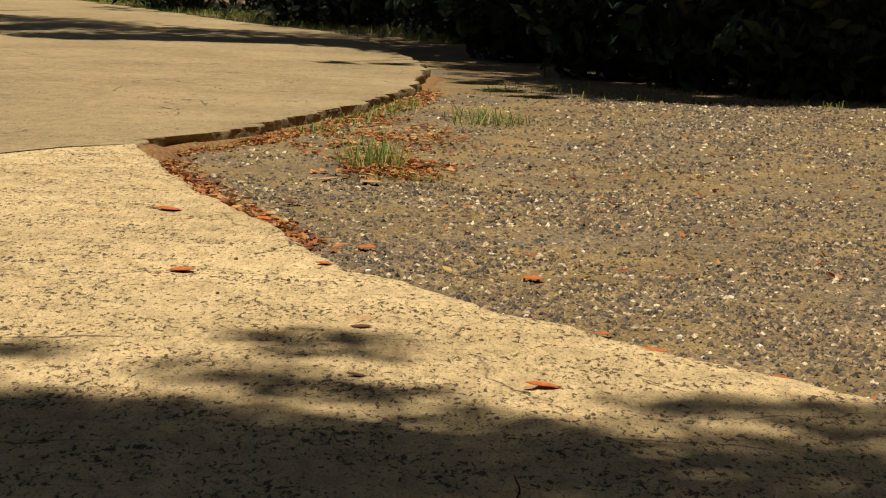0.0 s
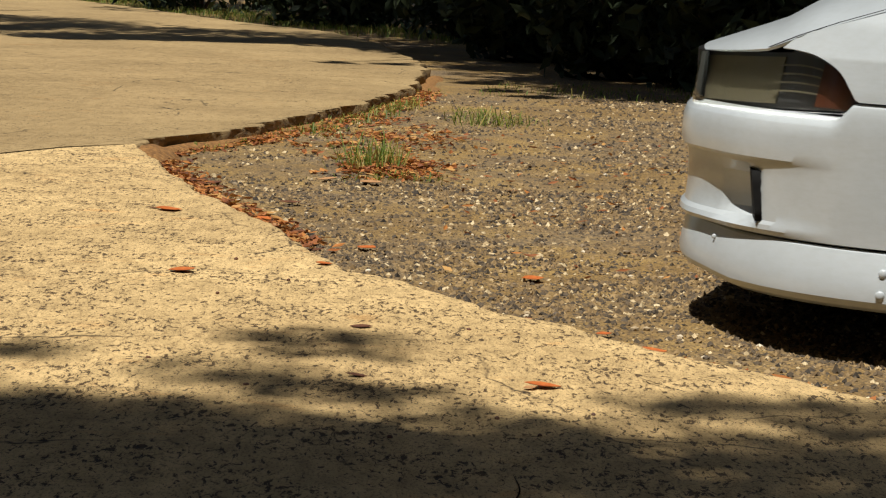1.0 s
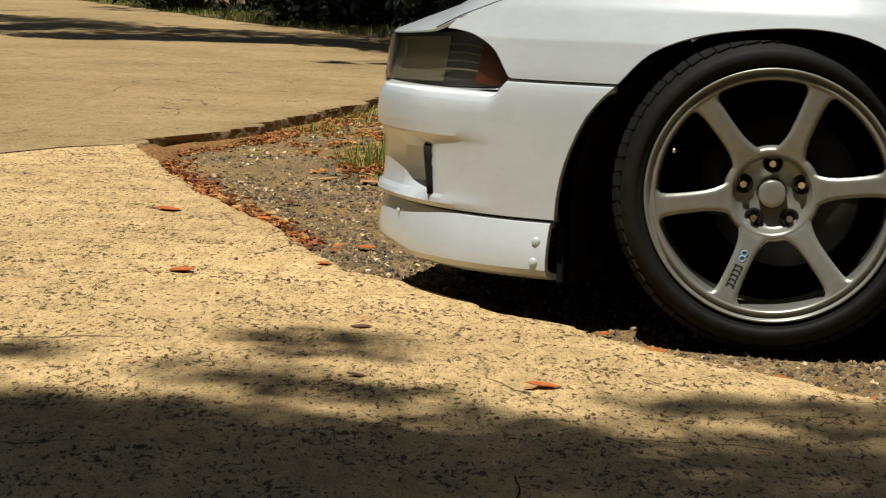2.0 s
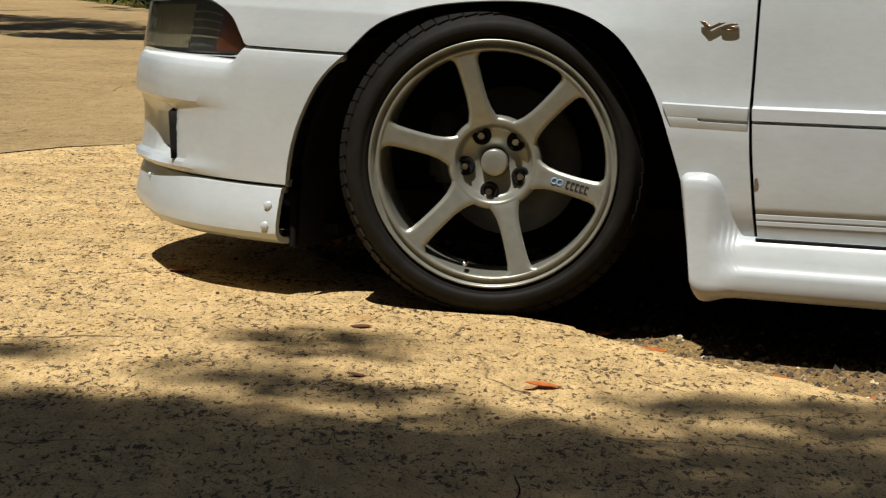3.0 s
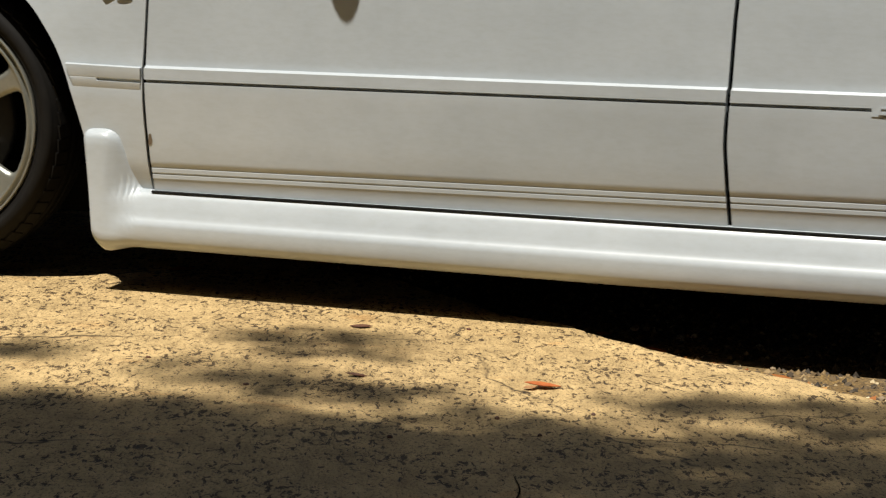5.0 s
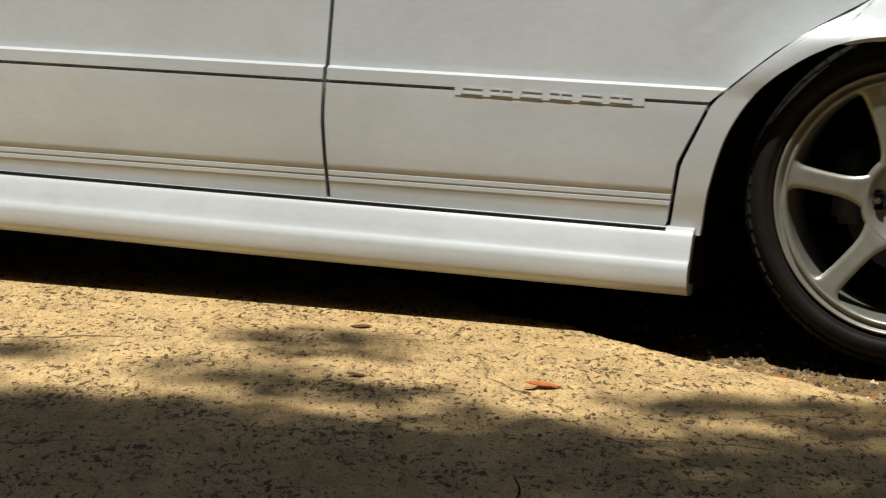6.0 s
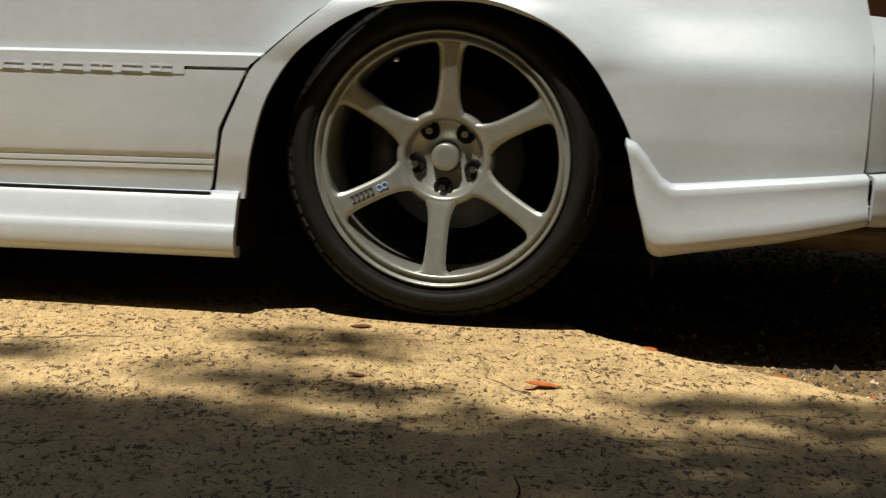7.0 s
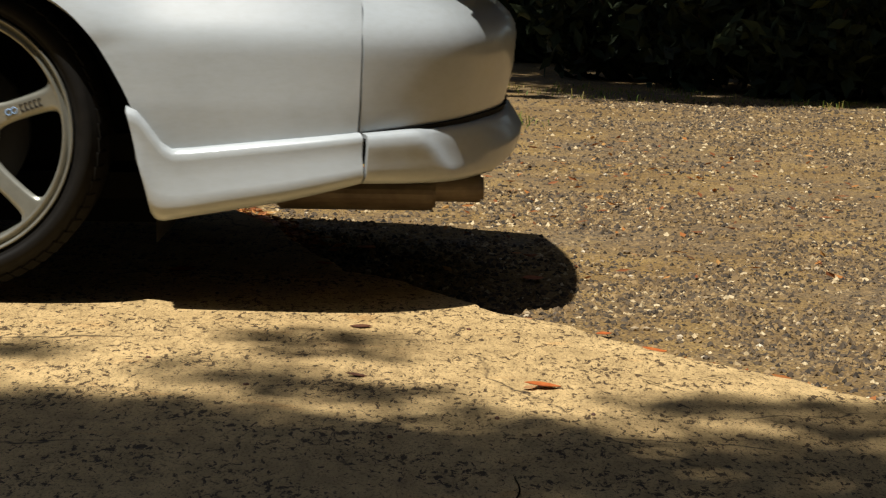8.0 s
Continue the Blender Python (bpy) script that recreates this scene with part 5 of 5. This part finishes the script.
def build_grass():
    for places, h, sp, per, label in (
            ([(-0.235, 8.0, 1.0), (-0.20, 8.05, 0.8), (-0.26, 7.95, 0.6), (-0.23, 8.15, 0.7)], 0.17, 0.045, 34, "tall green grass tuft growing through gravel"),
            ([(-0.13, 7.75, 0.6), (-0.08, 7.7, 0.5), (-0.2, 7.7, 0.5), (-0.28, 7.6, 0.4)], 0.07, 0.05, 26, "small sparse grass tuft in gravel"),
            ([(0.10, 10.1, 1.0), (0.16, 10.15, 1.0), (0.22, 10.1, 0.9), (0.28, 10.2, 0.7), (0.13, 10.3, 0.8)], 0.11, 0.06, 30, "low grass tuft at the rim of the lot")):
        v, f = blades(places, h, sp, per)
        tuft = tagged(new("grass_tuft"), label, "grass", "grass tufts")
        tuft.matrix_basis = pose(places[0][0], places[0][1], ground_z(*places[0][:2]))
        low = np.array((places[0][0], places[0][1], ground_z(*places[0][:2])))
        under(mesh_ob("turf", np.array(v) - low, f, GRASS), tuft)["kind"] = "stuff"
    edge = lerp_curve(FAR_EDGE[2:8], 60)
    places = [(p[0] + 0.05 + rng.uniform(0, 0.10), p[1], rng.uniform(0.4, 1.0)) for p in edge[14:44]] + [(p[0] + 0.03 + rng.uniform(0, 0.05), p[1], rng.uniform(0.3, 0.7)) for p in edge]
    v, f = blades(places, 0.07, 0.03, 9)
    tagged(mesh_ob("edge_grass", v, f, GRASS), "thin grass along the crumbling slab edge", "grass", kind="stuff")
    pts = []
    strip = lerp_curve([(-7, 30), (-3.2, 22.6), (-1.6, 19.6), (-0.6, 18.2), (0.3, 17.3), (1.0, 16.6)], 260)
    for p in strip:
        for k in range(6):
            pts.append((p[0] + rng.uniform(0.0, 1.0), p[1] + rng.uniform(-0.2, 1.2), rng.uniform(0.6, 1.2)))
    v, f = blades(pts, 0.085, 0.10, 7)
    v = np.array(v)
    tagged(mesh_ob("verge_grass", v, f, GRASS), "rough green grass verge beyond the driveway", "grass", kind="stuff")
    v, f = blades([(rng.uniform(0.2, 2.6), rng.uniform(12.0, 13.2), rng.uniform(0.4, 1)) for k in range(110)], 0.06, 0.06, 7)
    tagged(mesh_ob("weeds", v, f, GRASS), "sparse weeds under the trees", "grass", kind="stuff")


def stone_mesh(i):
    bm = bmesh.new()
    bmesh.ops.create_icosphere(bm, subdivisions=1, radius=1)
    for v in bm.verts:
        k = 1 + 0.45 * wobble(v.co.x + i * 9, v.co.y, v.co.z, 1.3)
        v.co = Vector((v.co.x * k * 1.1, v.co.y * k * 0.85, v.co.z * k * 0.6))
    me = bpy.data.meshes.new("stone")
    bm.to_mesh(me)
    bm.free()
    me.materials.append(LOOSE)
    return me


def right_of_slabs(x, y):
    e = np.array(NEAR_EDGE)
    g = np.array(FAR_EDGE[:10])
    if y < 8.1:
        return x > np.interp(y, e[::-1, 1], e[::-1, 0]) + 0.015
    return x > np.interp(y, g[:, 1], g[:, 0]) + 0.03


def build_gravel(ground):
    """Loose gravel: one sheet of small stones, and the larger stones singly."""
    form = np.array([(1, 0, 0), (0, 1, 0), (-1, 0, 0), (0, -1, 0), (0.1, 0.1, 0.75), (0.6, 0.55, 0.3), (-0.55, 0.6, 0.35), (-0.5, -0.6, 0.3), (0.6, -0.5, 0.35)])
    tri = [(0, 1, 5), (1, 2, 6), (2, 3, 7), (3, 0, 8), (5, 1, 4), (1, 6, 4), (6, 2, 4), (2, 7, 4), (7, 3, 4), (3, 8, 4), (8, 0, 4), (0, 5, 4)]
    vs, fs, k = [], [], 0
    for i in range(150000):
        y = 3.6 + 8.6 * rng.random() ** 1.25
        x = rng.uniform(-1.1, 0.19 * y + 0.35)
        if not right_of_slabs(x, y):
            continue
        patch = wobble(x, y, 20, 1.3) + 0.5 * wobble(x, y, 30, 4)
        if patch > 0.05 and rng.random() < 0.62 or (y > 7.6 and rng.random() < (0.75 if x < 0.5 else 0.5)) or (y < 4.7 and x < np.interp(y, [p[1] for p in NEAR_EDGE[::-1]], [p[0] for p in NEAR_EDGE[::-1]]) + 0.13 and x > 0.25 and rng.random() < 0.85):
            continue
        s = 0.0032 + 0.0062 * rng.random() ** 2.4 + 0.0004 * max(0, y - 6)
        t = rng.uniform(0, 6.283)
        c, sn = math.cos(t) * s, math.sin(t) * s
        q = form * (1 + 0.35 * rng.normal(size=(9, 1)))
        v = np.empty((9, 3))
        v[:, 0], v[:, 1], v[:, 2] = x + q[:, 0] * c - q[:, 1] * sn * 0.8, y + q[:, 0] * sn + q[:, 1] * c * 0.8, ground_z(x, y) - 0.001 + np.abs(q[:, 2]) * s * 1.15
        vs.append(v)
        fs.append(np.array(tri) + 9 * k)
        k += 1
    tagged(mesh_ob("gravel", np.vstack(vs), np.vstack(fs), STONES), "loose grey and tan crushed stone gravel", "gravel", kind="stuff")
    meshes = [stone_mesh(i) for i in range(8)]
    n = 0
    while n < 280:
        y = 4.0 + 5.5 * rng.random() ** 1.3
        x = rng.uniform(-1.0, 0.19 * y + 0.2)
        if not right_of_slabs(x, y):
            continue
        ob = new("stone", meshes[n % 8])
        s = rng.uniform(0.0045, 0.0095)
        ob.matrix_basis = Matrix.Translation((x, y, ground_z(x, y) + s * 0.3)) @ Matrix.Rotation(rng.uniform(0, 6.28), 4, "Z") @ Matrix.Diagonal((s, s, s, 1))
        ob.parent = ground
        n += 1


def leaf_bm(length, width, curl):
    bm = bmesh.new()
    rows = []
    for u in np.linspace(-1, 1, 9):
        w = width * (1 - abs(u) ** 1.8) * 0.5 * (1 + 0.2 * wobble(u * 3, width * 50))
        z = curl * (u * u) * 0.5
        rows.append([bm.verts.new((u * length / 2, k * w, z + abs(k) * curl * 0.6 * (1 - u * u) + 0.001)) for k in (-1, -0.5, 0, 0.5, 1)])
    for a, b in zip(rows[:-1], rows[1:]):
        for i in range(4):
            try:
                bm.faces.new((a[i], a[i + 1], b[i + 1], b[i]))
            except ValueError:
                pass
    bmesh.ops.remove_doubles(bm, verts=bm.verts, dist=1e-5)
    bmesh.ops.solidify(bm, geom=bm.faces[:], thickness=0.0008)
    return bm


SEEDS = [(-0.471, 4.073, 0.0045), (-0.43, 4.841, 0.004), (-0.295, 3.862, 0.0045), (-0.308, 5.063, 0.004), (0.052, 4.506, 0.0045), (-0.438, 5.354, 0.005), (0.089, 3.671, 0.004), (-0.064, 3.5, 0.004), (0.234, 3.732, 0.0035), (-0.121, 3.978, 0.005), (0.148, 3.555, 0.0035), (-0.606, 4.501, 0.0035)]


def build_leaves():
    spec = [(-0.68, 6.24, 0.055, 0.040, 20, LEAF_ORANGE), (-0.53, 5.14, 0.045, 0.026, 15, LEAF_ORANGE), (-0.14, 4.48, 0.034, 0.018, -8, LEAF_DARK), (0.165, 3.95, 0.048, 0.020, 8, LEAF_ORANGE),
            (-0.13, 3.98, 0.028, 0.012, 5, LEAF_DARK), (-0.47, 6.46, 0.05, 0.045, 40, LEAF_ORANGE), (-0.22, 7.47, 0.06, 0.04, 30, LEAF_TAN), (-0.42, 6.88, 0.05, 0.035, 70, LEAF_DARK),
            (-0.18, 5.94, 0.04, 0.03, -30, LEAF_ORANGE), (0.20, 5.54, 0.04, 0.035, 10, LEAF_ORANGE), (0.39, 4.57, 0.045, 0.03, 25, LEAF_ORANGE), (-0.73, 7.34, 0.07, 0.05, 50, LEAF_DARK),
            (-0.68, 7.3, 0.06, 0.04, 120, LEAF_DARK), (-0.35, 7.5, 0.05, 0.035, 0, LEAF_TAN), (-0.44, 6.3, 0.06, 0.04, 140, LEAF_TAN), (-0.25, 5.33, 0.03, 0.02, 20, LEAF_ORANGE),
            (0.145, 3.93, 0.02, 0.01, 30, LEAF_TAN), (-0.72, 6.26, 0.022, 0.008, 5, LEAF_DARK), (0.17, 4.9, 0.02, 0.012, 60, LEAF_ORANGE), (0.31, 4.75, 0.025, 0.016, 10, LEAF_ORANGE)]
    for x, y, l, w, a, mat in spec:
        bm = leaf_bm(l * 1.25, w * 1.8, l * 0.13)
        me = bpy.data.meshes.new("fallen_leaf")
        bm.to_mesh(me)
        bm.free()
        me.materials.append(mat)
        z = 0.001 if not right_of_slabs(x, y) else ground_z(x, y) + 0.006
        ob = new("fallen_leaf", me)
        ob.matrix_basis = Matrix.Translation((x, y, z)) @ Matrix.Rotation(radians(a), 4, "Z") @ Matrix.Rotation(rng.uniform(-0.12, 0.12), 4, "Y")
        tagged(ob, "fallen %s lying on the %s" % ({LEAF_ORANGE.name: "orange-brown curled leaf", LEAF_DARK.name: "dark brown curled leaf", LEAF_TAN.name: "tan dry leaf"}[mat.name], "gravel" if z > 0.002 or z < 0 else "concrete slab"), "leaf", "fallen leaves")
    # seeds and bark crumbs on the slab
    for x, y, r in SEEDS:
        bm = bmesh.new()
        bmesh.ops.create_icosphere(bm, subdivisions=2, radius=r)
        for q in bm.verts:
            q.co *= 1 + 0.3 * wobble(q.co.x * 300 + x * 50, q.co.y * 300, q.co.z * 300)
            q.co.z *= 0.75
        me = bpy.data.meshes.new("seed")
        bm.to_mesh(me)
        bm.free()
        me.materials.append(LEAF_DARK)
        ob = new("seed", me)
        ob.matrix_basis = pose(x, y, r * 0.6 - 0.001, 0, 0, 700 * x)
        tagged(ob, "small dark brown seed lying on concrete slab", "seed", "seeds")
    # twigs on the slab
    for pts, r in (([(-0.10, 3.92), (-0.15, 3.84), (-0.165, 3.80)], 0.0016), ([(0.33, 4.05), (0.37, 3.98), (0.40, 3.93)], 0.0016), ([(0.42, 4.07), (0.47, 4.12), (0.53, 4.12)], 0.0014),
                   ([(-0.60, 3.76), (-0.5, 3.79), (-0.42, 3.78)], 0.002), ([(-0.27, 3.82), (-0.2, 3.86), (-0.14, 3.80)], 0.0012), ([(0.125, 4.22), (0.14, 4.27), (0.17, 4.28)], 0.001),
                   ([(0.10, 3.10), (0.11, 3.18), (0.105, 3.26)], 0.0016), ([(0.60, 5.12), (0.66, 5.08), (0.70, 5.10)], 0.004)):
        v, f = [], []
        limb(v, f, [(x, y, (0.003 if not right_of_slabs(x, y) else ground_z(x, y) + 0.012)) for x, y in pts], r, r * 0.5, 6)
        tagged(mesh_ob("twig", v, f, TWIG, True), "thin dry twig lying on the ground", "twig", "twigs")
    # drifts of dry leaves and soil along the slab edges
    e = np.vstack([lerp_curve(FAR_EDGE[:8], 400), lerp_curve(NEAR_EDGE[:4], 120), lerp_curve(NEAR_EDGE[11:17], 45)])
    e = np.vstack([e, rng.normal(size=(60, 2)) * np.array([0.09, 0.16]) + np.array([-0.22, 8.0]), rng.normal(size=(50, 2)) * np.array([0.12, 0.5]) + np.array([-0.30, 9.2])])
    e = e[[right_of_slabs(a + 0.03, b) for a, b in e]]
    n = 7500
    p = e[rng.integers(0, len(e), n)]
    x, y = p[:, 0] + np.abs(rng.normal(size=n)) * 0.05 + 0.02, p[:, 1] + rng.normal(size=n) * 0.05
    n += 220
    x, y = np.concatenate([x, rng.uniform(0.0, 1.35, 220)]), np.concatenate([y, rng.uniform(5.6, 9.8, 220)])
    z = np.array([ground_z(a, b) for a, b in zip(x, y)]) + 0.012 * rng.random(n) + 0.002
    v, f = leaf_cloud([(0, 0, 0)], [0.0], n, 0.019)
    v = v.reshape(n, 4, 3) * np.array([1, 1, 0.35]) + np.stack([x, y, z], -1)[:, None, :]
    tagged(mesh_ob("leaf_litter", v.reshape(-1, 3), f, LITTER), "drift of dry orange leaf litter against the slab edge", "leaf litter", kind="stuff")
    verts, faces = [], []
    for r in range(7):
        for k in range(20):
            t = 2 * math.pi * k / 20
            q = (-0.955 + 0.017 * r * math.cos(t), 8.11 + 0.055 * r * math.sin(t))
            verts.append((q[0], q[1], -0.006 - 0.045 * (r / 6) ** 2 + 0.006 * wobble(q[0], q[1], 3, 30)))
    for r in range(6):
        for k in range(20):
            faces.append((r * 20 + k, r * 20 + (k + 1) % 20, r * 20 + 20 + (k + 1) % 20, r * 20 + 20 + k))
    tagged(mesh_ob("soil_corner", verts, faces, SOIL, True), "small heap of reddish soil between the slabs", "soil", kind="structure")
    for name, line, wide in (("soil_far", lerp_curve(FAR_EDGE[:9], 120), 0.13), ("soil_near", lerp_curve(NEAR_EDGE[:6], 90), 0.07), ("soil_rim", lerp_curve(NEAR_EDGE[9:17], 70), 0.17)):
        verts, faces = [], []
        for i, q in enumerate(line):
            k = wide * (0.7 + 0.6 * wobble(q[0], q[1], 6, 3))
            for u, h in ((-0.3, 0.002), (0.0, 0.004), (0.35, 0.010), (0.7, 0.006), (1.0, -0.012)):
                verts.append((q[0] + u * k, q[1] + u * k * 0.15, GRAVEL_Z + h + (0.012 * (1 - 0.5 * (u > 0.5)) * max(0.0, 1 - i / 50) if name == "soil_far" and u < 0.9 else 0.010 * max(0.0, 1 - i / 20) if name == "soil_near" and u < 0.9 else 0) + 0.006 * wobble(q[0] + u, q[1], 2, 9)))
        for i in range(len(line) - 1):
            for j in range(4):
                faces.append((i * 5 + j, i * 5 + j + 1, i * 5 + j + 6, i * 5 + j + 5))
        tagged(mesh_ob(name, verts, faces, SOIL, True), "reddish bare soil gathered along the slab edge", "soil", kind="structure")


# ---- the car's way ----
WAY = [
    (0.0, 2.075, 4.856, -0.062, 0.00, -0.40, 163.1),
    (0.6, 1.692, 5.000, -0.058, 0.00, -0.34, 162.93),
    (1.0, 1.437, 5.096, -0.050, -0.06, -0.13, 162.60),
    (1.5, 1.125, 5.214, -0.040, -0.07, 0.46, 162.16),
    (1.7, 1.010, 5.248, -0.036, -0.07, 0.74, 162.14),
    (2.8, 0.421, 5.405, -0.022, -0.04, -0.10, 162.55),
    (3.0, 0.328, 5.415, -0.011, 0.19, -0.29, 162.73),
    (3.5, 0.093, 5.442, -0.001, 0.11, -0.37, 163.36),
    (4.0, -0.173, 5.473, 0.002, 0.02, -0.29, 164.16),
    (4.2, -0.289, 5.492, 0.002, -0.03, -0.16, 164.26),
    (4.5, -0.462, 5.539, 0.002, 0.03, 0.02, 164.12),
    (4.7, -0.588, 5.590, -0.001, 0.06, 0.08, 163.68),
    (5.8, -1.292, 5.918, 0.031, 0.24, -1.46, 161.09),
    (6.0, -1.464, 5.912, 0.033, 0.18, -1.30, 161.90),
    (6.5, -1.959, 5.855, 0.031, 0.00, -1.11, 165.46),
    (6.7, -2.162, 5.794, 0.024, 0.18, -0.59, 167.70),
    (6.9, -2.370, 5.724, 0.012, 0.35, -0.10, 170.04),
    (7.0, -2.481, 5.687, 0.005, -0.20, 0.11, 171.20),
    (7.5, -3.018, 5.476, -0.015, -0.19, 0.55, 176.85),
    (7.9, -3.414, 5.364, -0.045, -0.16, 1.25, 179.56),
    (8.0, -3.519, 5.336, -0.051, -0.20, 1.47, 180.19),
]


def way_at(t):
    a = np.array(WAY)
    i = int(np.clip(np.searchsorted(a[:, 0], t) - 1, 0, len(a) - 2))
    slope = np.gradient(a[:, 1:], a[:, 0], axis=0)
    h = a[i + 1, 0] - a[i, 0]
    u = (t - a[i, 0]) / h
    p, q, m, n = a[i, 1:], a[i + 1, 1:], slope[i] * h, slope[i + 1] * h
    r = p * (2 * u ** 3 - 3 * u ** 2 + 1) + m * (u ** 3 - 2 * u ** 2 + u) + q * (3 * u ** 2 - 2 * u ** 3) + n * (u ** 3 - u ** 2)
    r[:3] = (r[:3] - (0, 0, 0.70)) * CAR_SIZE + (0, 0, 0.70)
    return r


STEER = [(0.0, 10.0), (1.7, 11.0), (3.0, 11.0), (3.5, 11.0), (4.2, 9.5), (4.7, 7.0), (5.8, 8.0), (8.0, 8.0)]


def motions():
    ts = [round(0.1 * k, 1) for k in range(81)]
    rows = [way_at(t) for t in ts]
    walk(CAR, [(t, pose(*r)) for t, r in zip(ts, rows)])
    for w, x, side in WHEELS:
        d, spots = 0.0, []
        for r in rows:
            p = pose(*r) @ Vector((x * CAR_SIZE, side * 0.76 * CAR_SIZE, 0))
            if spots:
                d += (p.xy - last.xy).length
            last = p
            spots.append(math.degrees(d / (0.298 * CAR_SIZE)))
        first = (-78.4 if x == 0 else -14.2) + (0 if side > 0 else 35)
        keys = []
        for t, a in zip(ts, spots):
            turn = float(np.interp(t, [k[0] for k in STEER], [k[1] for k in STEER])) if x == 0 else 0.0
            m = Matrix.Translation(Vector((x + (0.07 * math.sin(radians(turn)) if x == 0 else 0.004), side * 0.76, 0.298 if x == 0 else 0.3025)) * CAR_SIZE) @ Matrix.Rotation(radians(turn), 4, "Z") @ Matrix.Rotation(radians(a + first), 4, "Y")
            if side < 0:
                m = m @ Matrix.Rotation(math.pi, 4, "Z")
            keys.append((t, m))
        walk(w, keys)


GROUND = build_ground()
build_slabs()
build_woods()
build_shade_tree()
build_grass()
CAR, WHEELS = build_car()
build_leaves()
build_gravel(GROUND)
motions()
